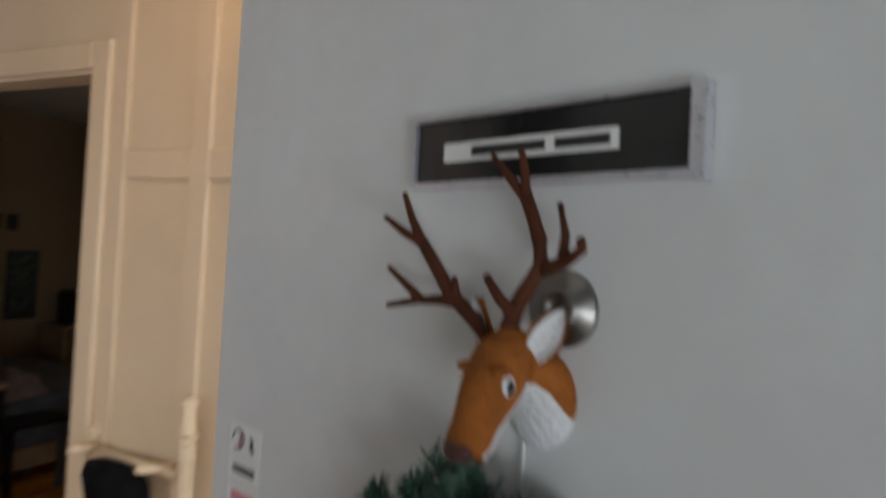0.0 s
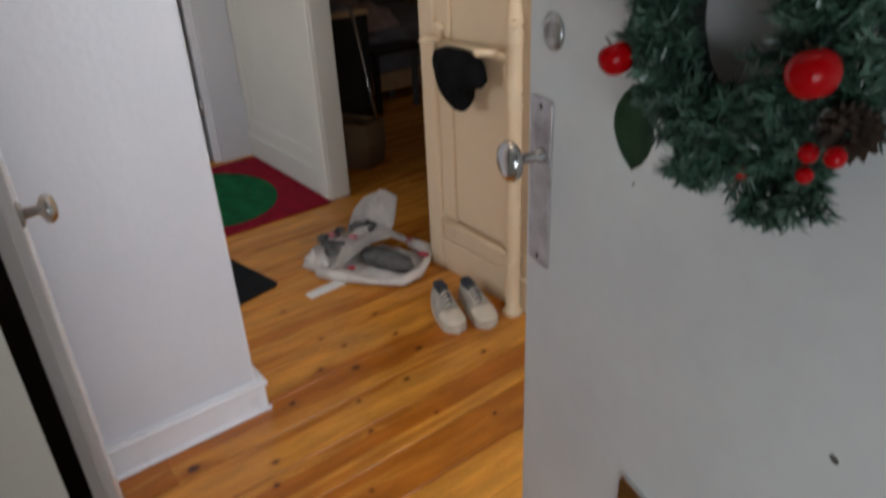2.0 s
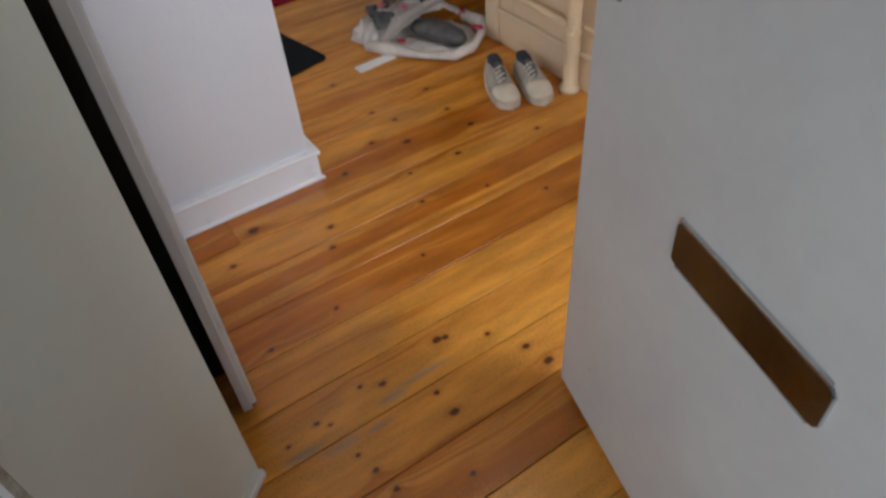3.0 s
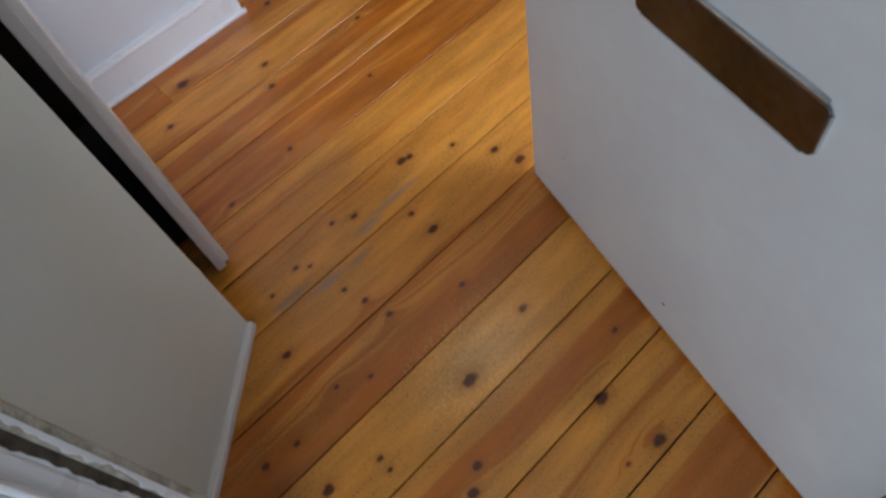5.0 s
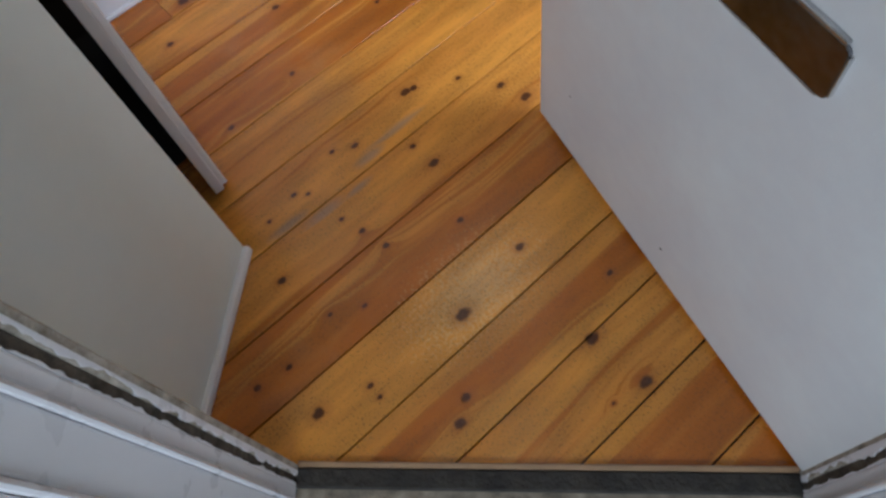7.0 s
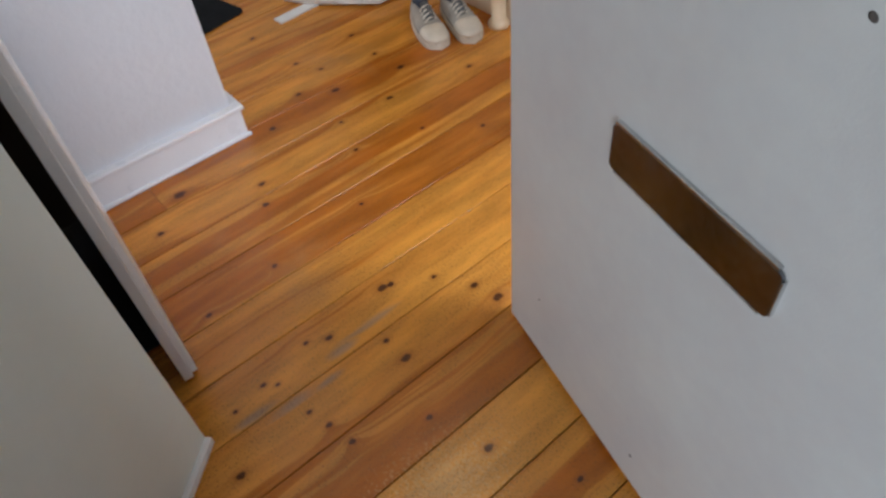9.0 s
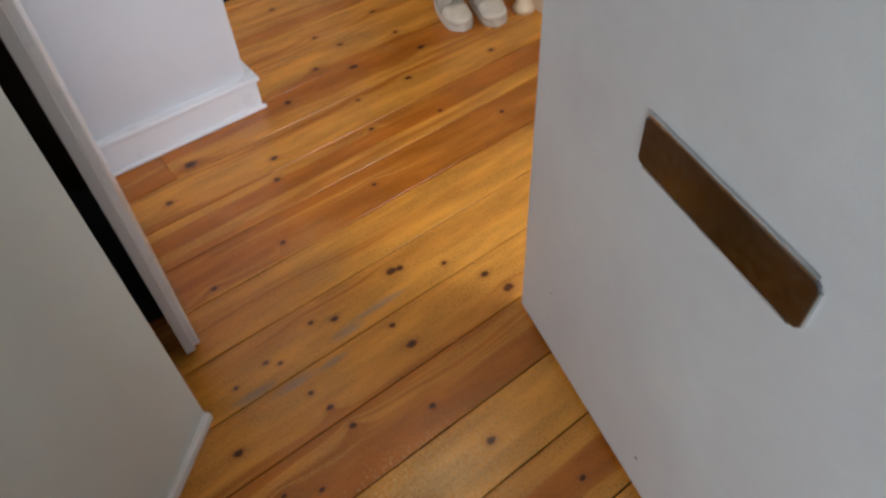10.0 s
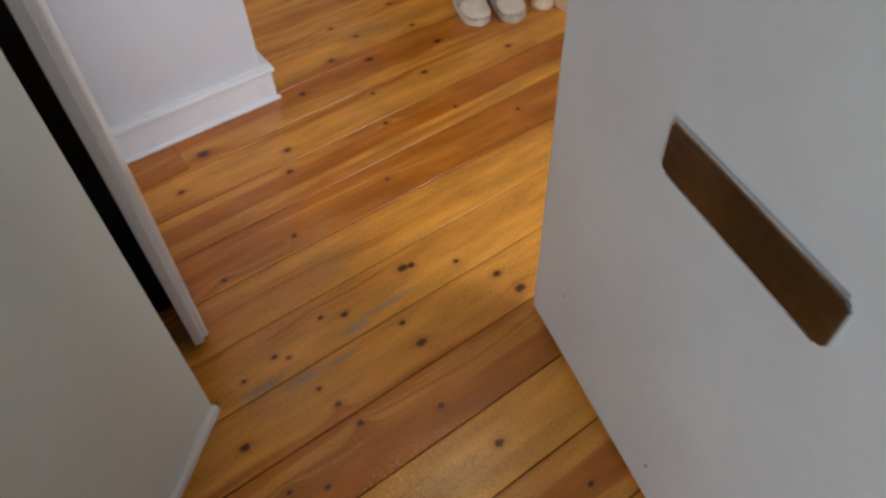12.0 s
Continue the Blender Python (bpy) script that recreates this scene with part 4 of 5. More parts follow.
for x, z, dx, dz, ln in ((0.004, 0.105, 0.0, 1.0, 0.060), (0.012, 0.10, 0.2, 1.0, 0.050), (-0.045, 0.10, -0.2, 1.0, 0.026), (-0.085, 0.085, -0.4, 1.0, 0.022), (0.07, 0.085, 0.7, 0.8, 0.034), (0.045, 0.10, 0.3, 1.0, 0.028),
                         (0.035, -0.12, 0.2, -1.0, 0.032), (0.012, -0.12, 0.05, -1, 0.030), (-0.070, -0.105, -0.3, -1.0, 0.046), (-0.095, -0.09, -0.4, -1, 0.044), (-0.05, -0.115, -0.1, -1, 0.040)):
    for _ in range(7):
        needles(greens[_ % 3], Vector((x, 0.045, z)), Vector((dx + rw.uniform(-0.35, 0.35), rw.uniform(0.0, 0.7), dz)), ln, 46)
for g, m in zip(greens, (M_NEEDLE, M_NEEDLE, M_NEEDLEPALE)):
    part("fir_greenery", g, m, wreath, "dark green tinsel fir needles")


def apple(x, y, z, r):
    prof = []
    for k in range(15):
        a = math.pi * k / 14
        rr = r * math.sin(a) * (1.02 + 0.06 * math.cos(a))
        hh = r * 1.0 * math.cos(a) - (0.16 * r * math.exp(-(a / 0.36) ** 2)) + (0.10 * r * math.exp(-((math.pi - a) / 0.36) ** 2))
        prof.append((max(rr, 0.0004), hh))
    ob = part("red_apple", lathe(prof, 22), M_RED, wreath, "glossy red toy apple")
    ob.matrix_basis = pose(x, y, z, rw.uniform(-25, 25), rw.uniform(-25, 25), 0)
    bm = bmesh.new()
    tube(bm, [(0, 0, r * 0.55), (0.001, 0, r * 1.05), (0.004, 0, r * 1.35)], [0.0012, 0.001, 0.001], 6)
    part("stalk", bm, M_CONE, ob)


apple(0.342 - WC[0], 0.098, 1.361 - WC[1], 0.0165)
apple(0.548 - WC[0], 0.096, 1.332 - WC[1], 0.0155)


def berry(x, y, z, r):
    bm = bmesh.new()
    ball(bm, (0, 0, 0), r, seg=16, rings=10)
    part("red_berry", bm, M_RED, wreath, "glossy red berry").matrix_basis = pose(x, y, z)


for u, z, r, o in ((0.4137, 1.4999, 0.0062, 0.070), (0.3963, 1.4944, 0.0060, 0.070), (0.4135, 1.4779, 0.0062, 0.070), (0.3396, 1.3087, 0.0068, 0.09), (0.3197, 1.3121, 0.0072, 0.09),
                   (0.343, 1.2911, 0.006, 0.085), (0.4302, 1.2688, 0.0066, 0.06), (0.421, 1.262, 0.0066, 0.06), (0.440, 1.272, 0.0060, 0.055)):
    berry(u - WC[0], o, z - WC[1], r)


def leaf_blade(x, y, z, ln, wd, rot):
    bm = bmesh.new()
    rows = []
    for k in range(8):
        t = k / 7
        w = wd * math.sin(math.pi * min(1, 0.06 + 0.94 * t)) ** 0.75
        rows.append([bm.verts.new((s * w, 0.004 * abs(s) - 0.012 * t * t, -ln * t)) for s in (-1, -0.5, 0, 0.5, 1)])
    for r, s in zip(rows, rows[1:]):
        for k in range(4):
            bm.faces.new((r[k], r[k + 1], s[k + 1], s[k])).smooth = True
    geom = bmesh.ops.solidify(bm, geom=list(bm.faces), thickness=0.0012)
    part("fabric_leaf", bm, M_LEAF, wreath, "dull green fabric leaf").matrix_basis = pose(x, y, z, 0, rot, 10)


leaf_blade(0.540 - WC[0], 0.070, 1.306 - WC[1], 0.088, 0.026, -8)
leaf_blade(0.560 - WC[0], 0.066, 1.362 - WC[1], 0.055, 0.014, 6)
# pine cone
bm = bmesh.new()
for k in range(60):
    t = k / 60
    a = k * 2.39996
    r = 0.021 * math.sin(math.pi * (0.12 + 0.8 * t))
    c = Vector((r * math.cos(a), 0.038 * (t - 0.5), r * math.sin(a)))
    o = Vector((math.cos(a), 0.6, math.sin(a))).normalized()
    s = Vector((-math.sin(a), 0, math.cos(a)))
    vs = [bm.verts.new(q) for q in (c * 0.3, c - s * 0.006, c + o * 0.010, c + s * 0.006)]
    bm.faces.new((vs[0], vs[1], vs[2]))
    bm.faces.new((vs[0], vs[2], vs[3]))
    bm.faces.new((vs[1], vs[2], vs[3]))
part("pine_cone", bm, M_CONE, wreath, "dark brown pine cone").matrix_basis = pose(0.338 - WC[0], 0.056, 1.318 - WC[1], 0, 15, 20) @ Matrix.Diagonal((0.75, 0.75, 0.75, 1))
bm = bmesh.new()
tube(bm, [(-0.004, 0.002, 0.10), (-0.005, 0.003, 0.14), (-0.006, 0.003, 0.20)], [0.0012] * 3, 6)
part("hanging_string", bm, M_PAPER, wreath, "thin white hanging string")

# ---- hall things ----
# coat rack standing against the cream wall
rack = thing("coat_rack", pose(-1.405, NORTH - 0.050, 0), "cream painted turned wooden coat rack with pegs against the wall", "coat rack")


def turned(h):
    prof, z = [(0.038, 0.0), (0.040, 0.012), (0.034, 0.022), (0.027, 0.03)], 0.03
    while z < h - 0.1:
        for r, dz in ((0.027, 0.13), (0.031, 0.012), (0.024, 0.010), (0.031, 0.012), (0.023, 0.012), (0.029, 0.02), (0.026, 0.02)):
            z += dz
            if z < h - 0.05:
                prof.append((r, z))
    prof += [(0.02, h - 0.04), (0.027, h - 0.02), (0.02, h - 0.005), (0.004, h)]
    return lathe(prof, 18)


part("post", turned(1.205), M_RACK, rack).matrix_basis = pose(0, 0, 0)
for z, x0 in ((0.245, -0.445), (0.973, -0.425)):
    bm = bmesh.new()
    tube(bm, [(x0, 0.02, z), (x0 * 0.5, 0.008, z), (0.0, 0, z)], [0.013, 0.013, 0.013], 12)
    part("cross_rail", bm, M_RACK, rack)
for x, z, dx in ((-0.415, 0.980, 0.0), (-0.075, 0.980, -0.04), (0.0, 1.085, 0.05), (0.0, 0.245, 0.05)):
    bm = bmesh.new()
    tube(bm, [(x, 0.03, z), (x + dx * 0.3, -0.01, z + 0.002), (x + dx, -0.055, z + 0.006), (x + dx * 1.1, -0.07, z + 0.008)], [0.014, 0.013, 0.015, 0.010], 12)
    part("peg", bm, M_RACK, rack)
bm = bmesh.new()
tube(bm, [(-0.435, 0.045, 1.015), (-0.435, 0.02, 1.015), (-0.435, 0.01, 1.015)], [0.030, 0.028, 0.020], 18)
part("boss", bm, M_RACK, rack, "round carved boss")
part("wall_block", boxed(-0.452, -0.415, 0.012, 0.049, 0.225, 0.27, 0.006), M_RACK, rack)


def puffed(outline, depth, m, rounds=5):
    """A soft body from an outline in x, z, puffed out along y on both sides."""
    bm = bmesh.new()
    cx, cz = (sum(p[i] for p in outline) / len(outline) for i in (0, 1))
    loops = []
    for side in (-1, 1):
        chain = []
        for k in range(rounds):
            t = k / rounds
            sc = math.cos(t * math.pi / 2 * 0.92)
            chain.append([bm.verts.new((cx + (x - cx) * sc, side * depth * math.sin(t * math.pi / 2) * (1 + 0.35 * noise.noise(Vector((x * 14, z * 14, side)))), cz + (z - cz) * sc)) for x, z in outline])
        loops.append(chain)
        for r, q in zip(chain, chain[1:]):
            for k in range(len(r)):
                bm.faces.new((r[k], r[(k + 1) % len(r)], q[(k + 1) % len(r)], q[k])).smooth = True
        bm.faces.new(chain[-1]).smooth = True
    bmesh.ops.remove_doubles(bm, verts=bm.verts, dist=0.0005)
    bmesh.ops.transform(bm, matrix=m, verts=bm.verts)
    return bm


# black knitted hat draped over the rail
HAT = [(-1.790, 0.930), (-1.775, 0.962), (-1.72, 0.977), (-1.64, 0.975), (-1.555, 0.965), (-1.525, 0.930), (-1.523, 0.880), (-1.545, 0.856), (-1.59, 0.862), (-1.612, 0.835),
       (-1.610, 0.785), (-1.635, 0.757), (-1.67, 0.755), (-1.705, 0.775), (-1.74, 0.81), (-1.768, 0.850), (-1.783, 0.89)]
tagged(part("knitted_hat", puffed(HAT, 0.055, pose(0, 1.795, 0)), M_KNIT, smooth=True), "black knitted hat hanging from the coat rack", "hat")


# low canvas shoes
def shoe(m, flip):
    s = thing("canvas_shoe", m, "white canvas lace-up shoe with rubber toe cap", "shoe", "pair of shoes by the coat rack")
    L_ = 0.285

    def outline(t, k=1.0):
        w = 0.034 + 0.012 * math.sin(math.pi * min(1, t * 1.02)) + 0.014 * t
        if t > 0.84:
            w *= math.sqrt(max(0.0, 1 - ((t - 0.84) / 0.16) ** 2)) * 0.94 + 0.06
        if t < 0.10:
            w *= math.sqrt(max(0.0, 1 - ((0.10 - t) / 0.10) ** 2)) * 0.85 + 0.15
        return w * k

    def body(zs, t0, t1, n=16, cap=True, wall=1.0):
        bm = bmesh.new()
        loops = []
        for z, k in zs:
            lo = []
            for i in range(n + 1):
                t = t0 + (t1 - t0) * i / n
                lo.append((outline(t, k) + flip * 0.006 * math.sin(math.pi * t), t * L_, z(t)))
            for i in range(n, -1, -1):
                t = t0 + (t1 - t0) * i / n
                lo.append((-outline(t, k) + flip * 0.006 * math.sin(math.pi * t), t * L_, z(t)))
            loops.append([bm.verts.new(v) for v in lo])
        for r, q in zip(loops, loops[1:]):
            for k in range(len(r)):
                bm.faces.new((r[k], r[(k + 1) % len(r)], q[(k + 1) % len(r)], q[k])).smooth = True
        bm.faces.new(loops[0])
        if cap:
            bm.faces.new(loops[-1])
        return bm

    part("sole", body([(lambda t: 0.0, 0.97), (lambda t: 0.004, 1.04), (lambda t: 0.024, 1.04), (lambda t: 0.028, 1.0)], 0, 1), M_SOLE, s, "off-white rubber sole", True)
    top = lambda t: 0.095 - 0.052 * min(1, max(0, (t - 0.28) / 0.72)) ** 0.8 - 0.010 * math.sin(math.pi * min(1, t / 0.4))
    part("upper", body([(lambda t: 0.026, 0.98), (lambda t: 0.045 if t < 0.9 else 0.040, 0.97), (lambda t: 0.7 * top(t), 0.86), (lambda t: top(t), 0.60 if True else 0), (lambda t: top(t) + 0.003, 0.45)], 0.01, 0.985), M_CANVAS, s, "white canvas upper", True)
    bm = bmesh.new()
    tube(bm, [(0, 0.012, 0.092), (0, 0.05, 0.088), (0, 0.100, 0.092)], [0.024, 0.031, 0.020], 14, squash=0.5)
    part("opening", bm, M_LINING, s, "dark blue lining of the opening")
    bm = bmesh.new()
    tube(bm, [(0, 0.090, 0.100), (0, 0.13, 0.092), (0, 0.175, 0.076)], [0.016, 0.021, 0.017], 12, squash=0.5)
    part("tongue", bm, M_TONGUE, s, "grey tongue")
    bm = bmesh.new()
    for i in range(4):
        y = 0.112 + 0.019 * i
        z = 0.1015 - 0.0045 * i - 0.0012 * i * i * 0.6
        tube(bm, [(-0.026, y, z - 0.014), (-0.010, y + 0.004, z), (0.010, y + 0.010, z), (0.026, y + 0.012, z - 0.016)], [0.0042] * 4, 6)
    part("laces", bm, M_SOLE, s, "flat white laces")
    part("toe_cap", body([(lambda t: 0.028, 1.045), (lambda t: 0.044, 1.0), (lambda t: 0.062 - 0.016 * (t - 0.70) / 0.30, 0.84), (lambda t: 0.069 - 0.020 * (t - 0.70) / 0.30, 0.46)], 0.70, 0.995, 12), M_SOLE, s, "smooth rubber toe cap", True)


shoe(pose(-1.690, 1.680, 0, 0, 0, -112) @ Matrix.Diagonal((0.90, 0.97, 0.86, 1)), 1)
shoe(pose(-1.638, 1.776, 0, 0, 0, -110) @ Matrix.Diagonal((0.90, 0.97, 0.86, 1)), -1)

# crumpled printed plastic bag
bag = thing("plastic_bag", pose(-2.125, 1.630, 0, 0, 0, 35.0) @ Matrix.Diagonal((1.07, 1.07, 1.05, 1)), "crumpled white printed plastic bag lying open on the boards", "bag")


def crumple(nx, ny, sx, sy, h, seed, fold=0.035):
    """A crumpled closed sheet body over sx by sy."""
    bm = bmesh.new()
    g = []
    for i in range(nx + 1):
        row = []
        for j in range(ny + 1):
            u, v = i / nx * 2 - 1, j / ny * 2 - 1
            e = max(abs(u), abs(v))
            edge = max(0.0, 1 - e ** 4)
            n1 = noise.noise(Vector((u * 2.3 + seed, v * 2.1, seed * 0.7)))
            n2 = noise.noise(Vector((u * 6 + seed, v * 6, seed)))
            z = edge * (h * (0.55 + 0.6 * n1) + fold * abs(n2)) + 0.004
            rr = 1 - 0.16 * (abs(u * v)) + 0.06 * n2
            row.append(bm.verts.new((u * sx * rr + 0.03 * n1, v * sy * rr + 0.02 * n2, max(0.003, z))))
        g.append(row)
    for i in range(nx):
        for j in range(ny):
            bm.faces.new((g[i][j], g[i + 1][j], g[i + 1][j + 1], g[i][j + 1])).smooth = True
    rim = [g[i][0] for i in range(nx + 1)] + [g[nx][j] for j in range(1, ny + 1)] + [g[i][ny] for i in range(nx - 1, -1, -1)] + [g[0][j] for j in range(ny - 1, 0, -1)]
    low = [bm.verts.new((v.co.x, v.co.y, 0.001)) for v in rim]
    for k in range(len(rim)):
        bm.faces.new((rim[k], rim[(k + 1) % len(rim)], low[(k + 1) % len(low)], low[k]))
    bm.faces.new(low)
    return bm


part("body", crumple(34, 30, 0.235, 0.150, 0.022, 2.3, 0.022), M_BAG, bag)
lobe = part("lobe", crumple(24, 26, 0.075, 0.125, 0.085, 5.9, 0.045), M_BAG, bag, "puffed end of the bag")
lobe.matrix_basis = pose(-0.175, -0.005, 0.002, 0, 0, -14)


def flap(name, pts, width, across, label, wave=0.012):
    """A standing or lying strip of film along a line of points, with thickness."""
    bm = bmesh.new()
    side = Vector(across).normalized()
    rows = []
    for i, p in enumerate(pts):
        row = []
        for k in range(11):
            q = k / 10 - 0.5
            bulge = wave * math.sin(6 * q + 2 * i) + wave * 0.6 * math.sin(15 * q + i)
            row.append(bm.verts.new(Vector(p) + side * (width[i] * q) + Vector((0.2 * bulge, -0.8 * bulge, bulge))))
        rows.append(row)
    for r, q in zip(rows, rows[1:]):
        for k in range(10):
            bm.faces.new((r[k], r[k + 1], q[k + 1], q[k])).smooth = True
    bmesh.ops.solidify(bm, geom=list(bm.faces), thickness=0.002)
    return part(name, bm, M_BAG, bag, label)


flap("standing_flap", [(-0.05, 0.10, 0.05), (-0.035, 0.12, 0.12), (-0.015, 0.14, 0.18), (0.005, 0.16, 0.235), (0.012, 0.17, 0.262)], [0.20, 0.21, 0.19, 0.15, 0.07], (1, 0.1, 0.12), "upright crumpled film flap", 0.010)
flap("folded_flap", [(-0.12, -0.13, 0.030), (-0.08, -0.06, 0.085), (-0.02, 0.01, 0.115), (0.05, 0.07, 0.125), (0.13, 0.11, 0.075)], [0.09, 0.12, 0.12, 0.11, 0.07], (1, -0.8, -0.2), "folded film")
for name, pts, r in (("rim", [(-0.16, -0.150, 0.018), (-0.05, -0.165, 0.022), (0.08, -0.170, 0.020), (0.20, -0.150, 0.024), (0.245, -0.08, 0.028), (0.250, 0.02, 0.036), (0.225, 0.09, 0.046), (0.14, 0.12, 0.052)], 0.020),
                     ("rim", [(-0.23, -0.10, 0.03), (-0.20, 0.02, 0.05), (-0.14, 0.11, 0.065), (-0.06, 0.13, 0.07)], 0.022)):
    bm = bmesh.new()
    tube(bm, [Vector(p) for p in pts], [r * (1 + 0.25 * math.sin(2.3 * k)) for k in range(len(pts))], 12)
    for v in bm.verts:
        v.co += Vector((0, 0.006, 0.008)) * noise.noise(v.co * 32)
        v.co.z = max(v.co.z, 0.002)
    part(name, bm, M_BAG, bag, "rolled white rim of the bag", True)
grey = part("folded_cloth", puffed([(-0.13, 0.0), (-0.11, 0.028), (-0.04, 0.045), (0.05, 0.045), (0.12, 0.025), (0.135, 0.0), (0.11, -0.025), (0.0, -0.032), (-0.10, -0.022)], 0.055, pose(0, 0, 0)), M_BAGDARK, bag, "dark grey folded cloth inside the bag", True)
grey.matrix_basis = pose(0.095, -0.045, 0.052, 0, 0, -16)
# the second patch paints the shaded hollow under the standing flap, others are print
for px, py, pz, sx, sy, rot in ((-0.125, -0.055, 0.082, 0.036, 0.040, 20), (-0.045, 0.075, 0.125, 0.055, 0.030, 10), (-0.165, 0.07, 0.090, 0.018, 0.025, 0), (-0.185, -0.03, 0.098, 0.02, 0.03, 40)):
    pr = part("bag_patch", crumple(10, 10, sx, sy, 0.014, px * 10 + 3, 0.012), M_BAGDARK, bag, "dark grey patch, print and the flap hollow's painted shade")
    pr.matrix_basis = pose(px, py, pz, 25, 0, rot)
for px, py, pz, m in ((-0.02, -0.125, 0.040, M_REDINK), (-0.17, 0.02, 0.098, M_PINK), (0.13, 0.10, 0.070, M_REDINK), (0.235, 0.01, 0.062, M_REDINK), (-0.06, 0.0, 0.115, M_PINK)):
    pr = part("bag_patch", crumple(6, 6, 0.013, 0.012, 0.010, px * 9 + 1, 0.005), m, bag, "small red print")
    pr.matrix_basis = pose(px, py, pz)

# folded paper strip beside the bag
bm = boxed(-0.024, 0.024, -0.09, 0.09, 0.0, 0.006, 0.001)
bmesh.ops.transform(bm, matrix=pose(-2.052, 1.370, 0.001, 0, 0, 4.0), verts=bm.verts)
tagged(part("paper_strip", bm, M_PAPER), "white folded paper strip lying on the boards", "paper")

# rug and mats
rug = thing("rug", pose(-3.315, 1.43, 0, 0, 0, 0), "dark red rug with a large green oval", "rug")
part("red_field", prism(rounded(0.98, 0.83, 0.01), 0.0, 0.010, 0.003), M_RUGRED, rug)
oval = [(0.41 * math.cos(t), -0.06 + 0.34 * math.sin(t)) for t in (2 * math.pi * k / 48 for k in range(48))]
part("green_oval", prism(oval, 0.009, 0.0135, 0.0015), M_RUGGREEN, rug, "green oval in the rug")


def rubber_mat(m, w, h, label):
    ob = part("door_mat", prism(rounded(w, h, 0.035), 0.0, 0.006, 0.002), M_RUBBER)
    ob.matrix_world = m
    return tagged(ob, label, "door mat")


rubber_mat(pose(-2.473, 0.982, 0.001, 0, 0, 11), 0.60, 0.41, "black rubber mat on the boards by the rug")
rubber_mat(pose(-0.232, 1.25, 0.001, 0, 0, -40), 0.63, 0.40, "black rubber door mat with rounded corners behind the door")

# black metal stand behind the door
stand = thing("metal_stool", pose(-0.90, 1.587, 0), "black metal stool with thin round legs behind the door", "stool")
FEET = [(-0.10, 0.07), (0.09, -0.16), (0.05, 0.155), (0.24, -0.08)]
for fx, fy in FEET:
    bm = bmesh.new()
    tx, ty = 0.07 + (fx - 0.07) * 0.80, -0.004 + (fy + 0.004) * 0.80
    tube(bm, [(fx, fy, 0.0), (tx, ty, 0.62)], [0.009, 0.009], 12)
    part("leg", bm, M_BLACK, stand)
ring_ = [(0.07 + 0.135 * math.cos(t), -0.004 + 0.135 * math.sin(t)) for t in (2 * math.pi * k / 28 for k in range(28))]
part("seat", prism(ring_, 0.615, 0.645, 0.006), M_BLACK, stand)

# ceiling lamp of the hall
lamp_thing = thing("ceiling_lamp", pose(-1.19, 1.35, 2.5), "round white glass ceiling lamp, lit", "ceiling lamp")
part("base", lathe([(0.07, 0.15), (0.07, 0.12), (0.06, 0.115)], 24), M_TRIM, lamp_thing)
part("shade", lathe([(0.032, 0.115), (0.047, 0.105), (0.052, 0.085), (0.045, 0.060), (0.025, 0.044), (0.004, 0.040)], 28), M_GLOW, lamp_thing, "glowing opal glass shade")

# ---- bedroom beyond the doorway ----
structure("wall_bedroom_west", boxed(-6.0, -5.88, 1.92, 5.1, 0, H), M_OCHRE, "ochre painted bedroom wall", "wall")
structure("wall_bedroom_north", boxed(-6.0, -1.0, 4.98, 5.1, 0, H), M_OCHRE, "ochre painted bedroom wall", "wall")
structure("wall_bedroom_east", boxed(-1.2, -1.0, 1.92, 5.0, 0, H), M_OCHRE, "ochre painted bedroom wall", "wall")
structure("wall_bedroom_south", boxed(-6.4, -4.05, 1.86, 1.975, 0, H), M_OCHRE, "ochre painted bedroom wall", "wall")

bed = thing("daybed", pose(-4.98, 3.2, 0), "low daybed with a grey bedspread", "bed")
part("mattress", boxed(-0.75, 0.75, -0.9, 0.9, 0.22, 0.56, 0.05), M_GREYCLOTH, bed, "grey bedspread over the mattress")
part("base", boxed(-0.72, 0.72, -0.86, 0.86, 0.08, 0.22, 0.01), M_WOOD, bed)
for fx in (-0.65, 0.65):
    for fy in (-0.8, 0.8):
        part("leg", boxed(fx - 0.03, fx + 0.03, fy - 0.03, fy + 0.03, 0, 0.08), M_WOOD, bed)
pile = part("crumpled_blanket", crumple(20, 20, 0.42, 0.55, 0.22, 7.7, 0.09), M_PINKCLOTH)
pile.matrix_world = pose(-4.6, 2.86, 0.555)
tagged(pile, "crumpled faded pink blanket heaped on the daybed", "blanket")

desk = thing("side_table", pose(-3.72, 2.50, 0), "dark-draped side table with a light wooden edge", "table")
part("tabletop", boxed(-0.30, 0.28, -0.33, 0.06, 0.82, 0.85, 0.004), M_WOOD, desk)
part("drape", crumple(16, 16, 0.27, 0.17, 0.03, 4.1, 0.03), M_GREYCLOTH, desk, "grey cloth on the table").matrix_basis = pose(-0.02, -0.13, 0.848)
part("side_panel", boxed(-0.27, 0.25, -0.31, -0.27, 0.02, 0.82), M_BLACK, desk)
part("side_panel", boxed(0.21, 0.25, -0.27, 0.03, 0.02, 0.82), M_BLACK, desk)
for fx, fy in ((-0.27, -0.325), (0.265, -0.31), (-0.27, 0.04), (0.24, 0.045)):
    part("leg", boxed(fx - 0.015, fx + 0.015, fy - 0.015, fy + 0.015, 0, 0.82), M_BLACK, desk)

bm = bmesh.new()
tube(bm, [(-3.43, 2.43, 0.87), (-3.29, 2.49, 0.012)], [0.009, 0.009], 10)
tagged(part("walking_stick", bm, M_STEEL), "thin pale metal stick leaning on the table", "stick")
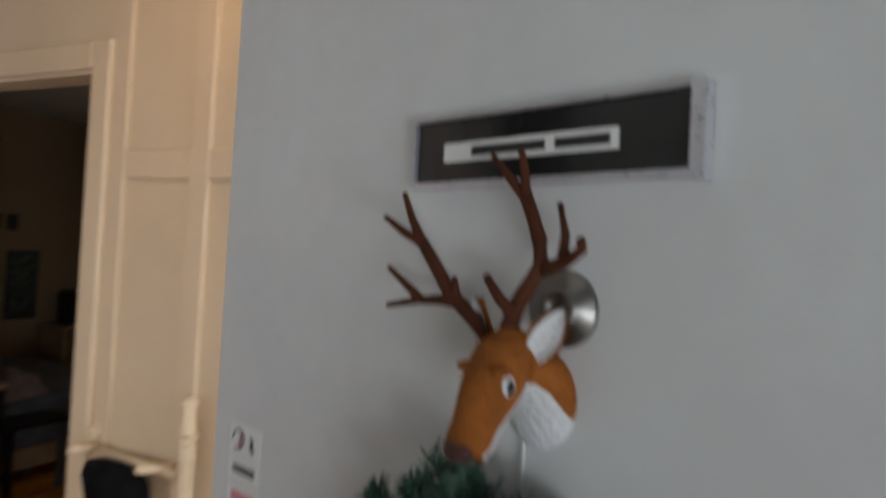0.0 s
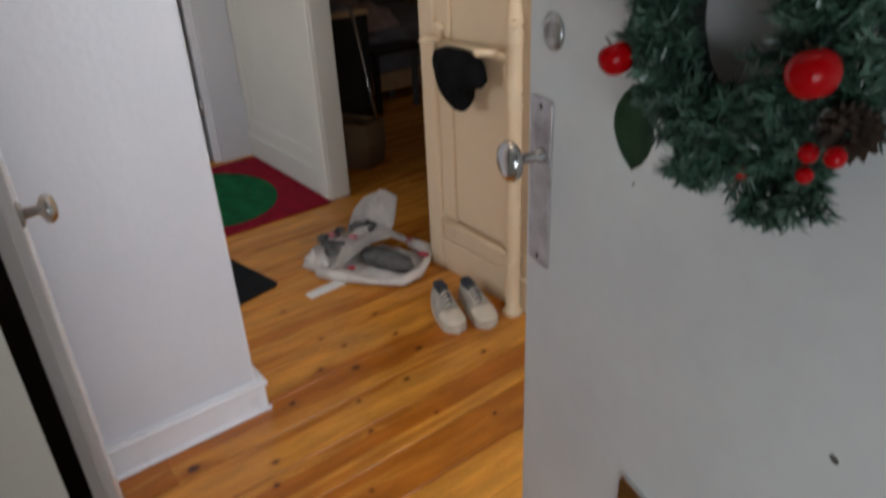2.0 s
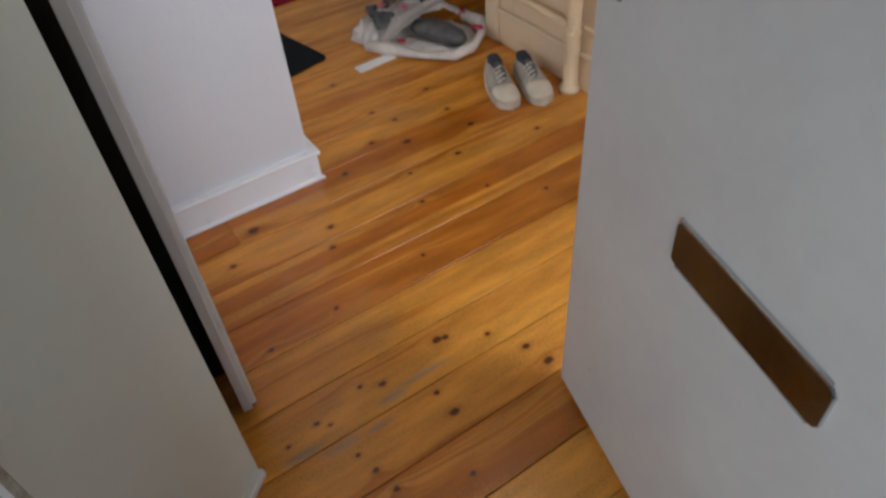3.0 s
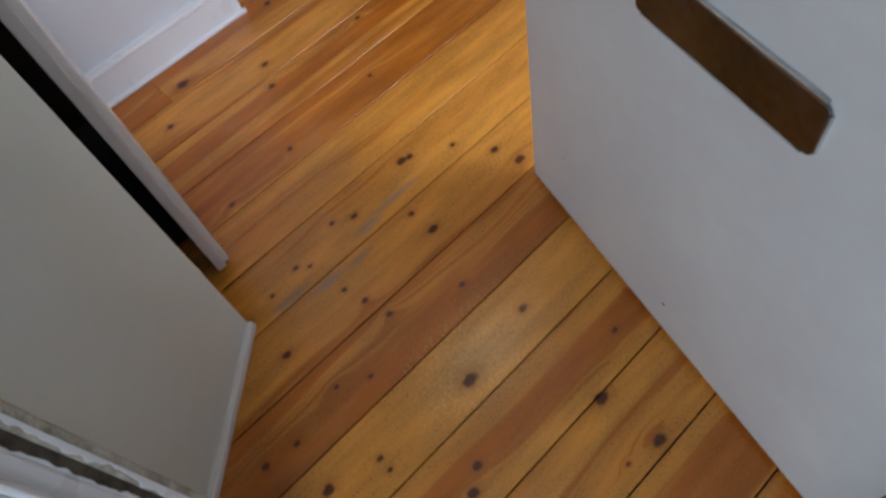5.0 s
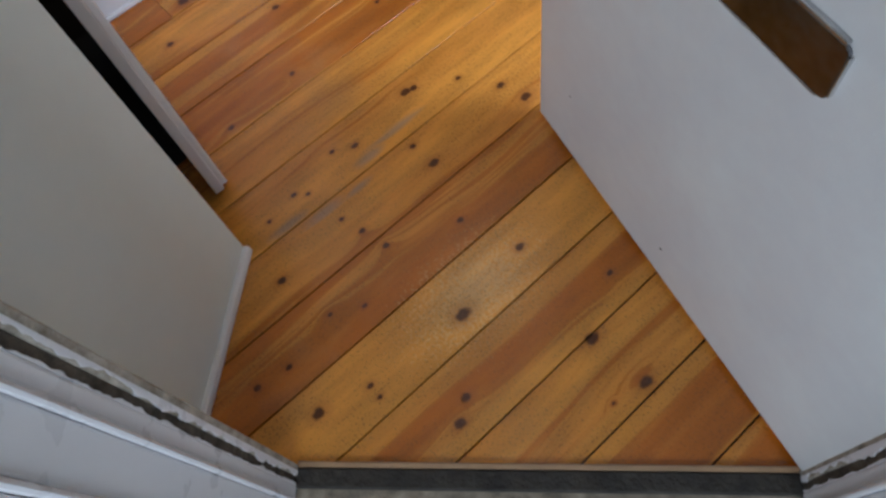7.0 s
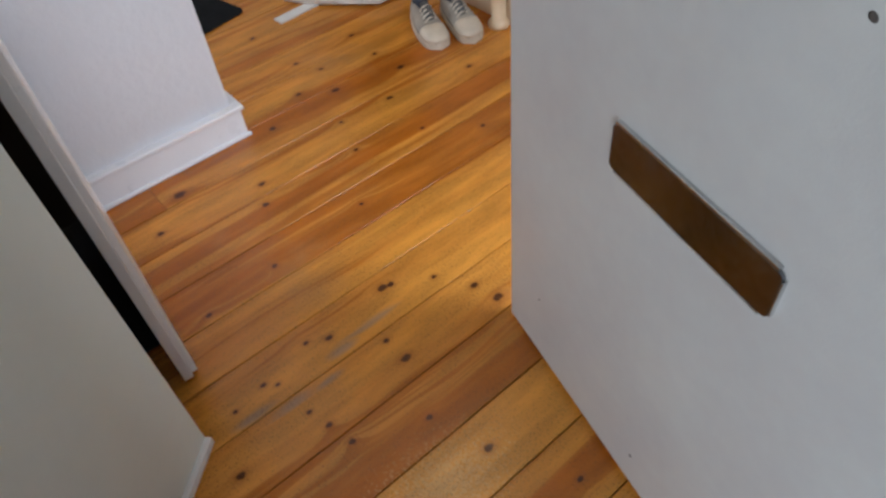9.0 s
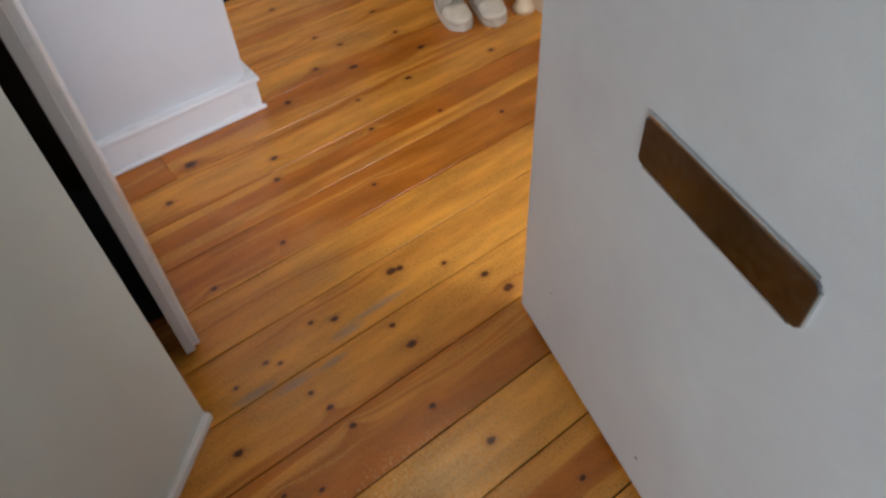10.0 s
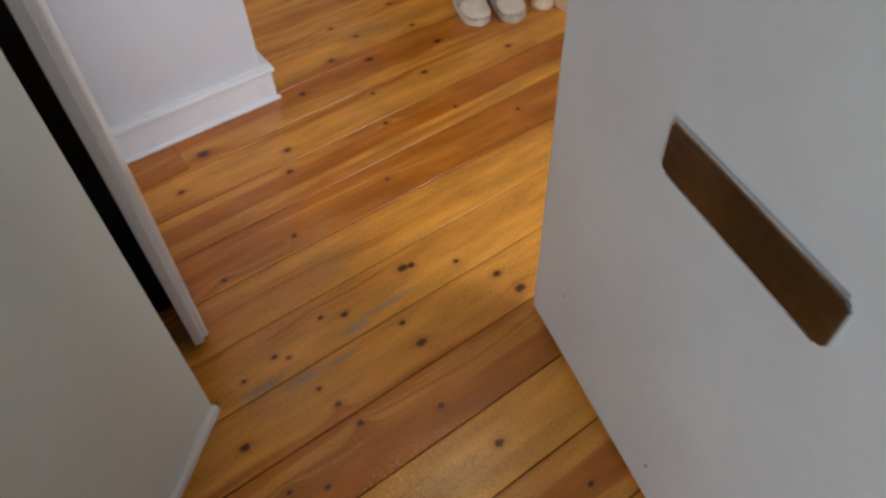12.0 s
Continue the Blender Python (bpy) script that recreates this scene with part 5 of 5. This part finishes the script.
bm = bmesh.new()
seatp = thing("bedroom_stool", pose(-4.20, 3.12, 0), "low black stool with pale legs", "stool")
part("seat", boxed(-0.2, 0.2, -0.2, 0.2, 0.42, 0.46, 0.01), M_BLACK, seatp)
for fx in (-0.17, 0.17):
    for fy in (-0.17, 0.17):
        part("leg", boxed(fx - 0.018, fx + 0.018, fy - 0.018, fy + 0.018, 0, 0.42), M_TONGUE if fy > 0 else M_BLACK, seatp)

bm = bmesh.new()
bagp = []
for z, w in ((0.0, 0.11), (0.15, 0.125), (0.27, 0.115)):
    bagp.append([bm.verts.new((x * w * 1.25, y * w * 0.8 + 0.01 * math.sin(9 * x + z * 20), z)) for x, y in ((-1, -1), (0, -1.08), (1, -1), (1.05, 0), (1, 1), (0, 0.95), (-1, 1), (-0.95, 0))])
for r, s in zip(bagp, bagp[1:]):
    for k in range(8):
        bm.faces.new((r[k], r[(k + 1) % 8], s[(k + 1) % 8], s[k]))
bm.faces.new(bagp[0])
bmesh.ops.solidify(bm, geom=list(bm.faces), thickness=0.003)
kraft = part("paper_bag", bm, M_KRAFT)
kraft.matrix_world = pose(-3.25, 2.27, 0.004, 0, 0, 25)
tagged(kraft, "open brown paper bag on the bedroom floor", "bag")

curtain = thing("curtain", pose(-5.82, 3.70, 0), "long dark curtain hanging in folds", "curtain")
bm = bmesh.new()
outl = [(0.02 * math.sin(k * 1.3), -0.07 + 0.14 * k / 24) for k in range(25)]
outl += [(x + 0.02, y) for x, y in reversed(outl)]
part("cloth", prism(outl, 0.04, 2.35), M_CURTAIN, curtain)
bm = bmesh.new()
tube(bm, [(0.01, -0.12, 2.36), (0.01, 0.12, 2.36)], [0.012, 0.012], 10)
part("rod", bm, M_BLACK, curtain)


def wall_picture(y, z, w, h, m, label):
    p = thing("picture", pose(-5.88, y, z), label, "picture", "pictures on the bedroom wall")
    part("frame", boxed(0.0, 0.02, -w / 2, w / 2, -h / 2, h / 2, 0.003), M_BLACK, p)
    part("print", boxed(0.02, 0.023, -w / 2 + 0.02, w / 2 - 0.02, -h / 2 + 0.02, h / 2 - 0.02), m, p)


wall_picture(4.12, 1.15, 0.28, 0.60, M_PICTURE, "tall dark framed print on the ochre wall")
wall_picture(3.865, 1.69, 0.09, 0.14, M_CURTAIN, "small dark frame on the ochre wall")
wall_picture(4.01, 1.69, 0.09, 0.14, M_CURTAIN, "small dark frame on the ochre wall")
speaker = part("loudspeaker", boxed(-5.8, -5.6, 4.42, 4.62, 0.80, 1.10, 0.01), M_BLACK)
tagged(speaker, "black box loudspeaker on a shelf by the wall", "loudspeaker")
shelf = thing("low_shelf", pose(-5.68, 4.62, 0), "dark shelf unit against the bedroom wall", "shelf")
part("top", boxed(-0.19, 0.19, -0.35, 0.35, 0.77, 0.80), M_WOOD, shelf)
for s in (-0.33, 0.30):
    part("side_panel", boxed(-0.18, 0.18, s, s + 0.03, 0, 0.77), M_WOOD, shelf)


# ---- floor boards ----
floor = tagged(new("floor"), "varnished orange pine floorboards with knots and worn patches", "floor", kind="structure")
part("subfloor", boxed(-6.0, 1.6, -1.5, 5.1, -0.1, -0.012), M_DARK, floor)
STEP, X0 = 0.1525, -0.4705
rng = random.Random(5)


def inside(x):
    """How far a board at x reaches: the south end at the entrance or the unseen south wall, the north end in the
    bedroom.
    """
    if x > -0.33:
        return HINGE[1] + (x - HINGE[0]) * math.tan(radians(46.6)), NORTH + 0.02
    if x > SPUR - 0.1:
        return -0.5, NORTH + 0.02
    return -1.4, (NORTH + 0.02 if x < DOOR_L - 2.5 else 5.0)


def board(x, y0, y1, slant0):
    """One board of unit look: bevelled along its edges, cut across the entrance where it meets the threshold."""
    g, w, t = 0.0017, STEP, 0.012
    a, c = x + g, x + w - g
    k = math.tan(radians(46.6)) if slant0 else 0.0
    bm = bmesh.new()
    prof = [(a, -t), (a, -0.0008), (a + 0.0007, 0.0), (c - 0.0007, 0.0), (c, -0.0008), (c, -t)]
    lo = [bm.verts.new((px, y0 + k * (px - x), pz)) for px, pz in prof]
    hi = [bm.verts.new((px, y1, pz)) for px, pz in prof]
    for i in range(5):
        bm.faces.new((lo[i], lo[i + 1], hi[i + 1], hi[i]))
    bm.faces.new(lo)
    bm.faces.new(hi)
    part("floorboard", bm, M_FLOOR, floor)


for i in range(-36, 8):
    x = X0 + i * STEP
    s, n = inside(x)
    if n - s < 0.05:
        continue
    cuts = [s]
    if x < SPUR:
        y = s + rng.uniform(0.8, 2.2)
        while y < n - 0.5:
            cuts.append(y)
            y += rng.uniform(1.6, 3.0)
    cuts.append(n)
    for j, (p, q) in enumerate(zip(cuts, cuts[1:])):
        board(x, p, q - 0.0012, j == 0 and x > -0.33)
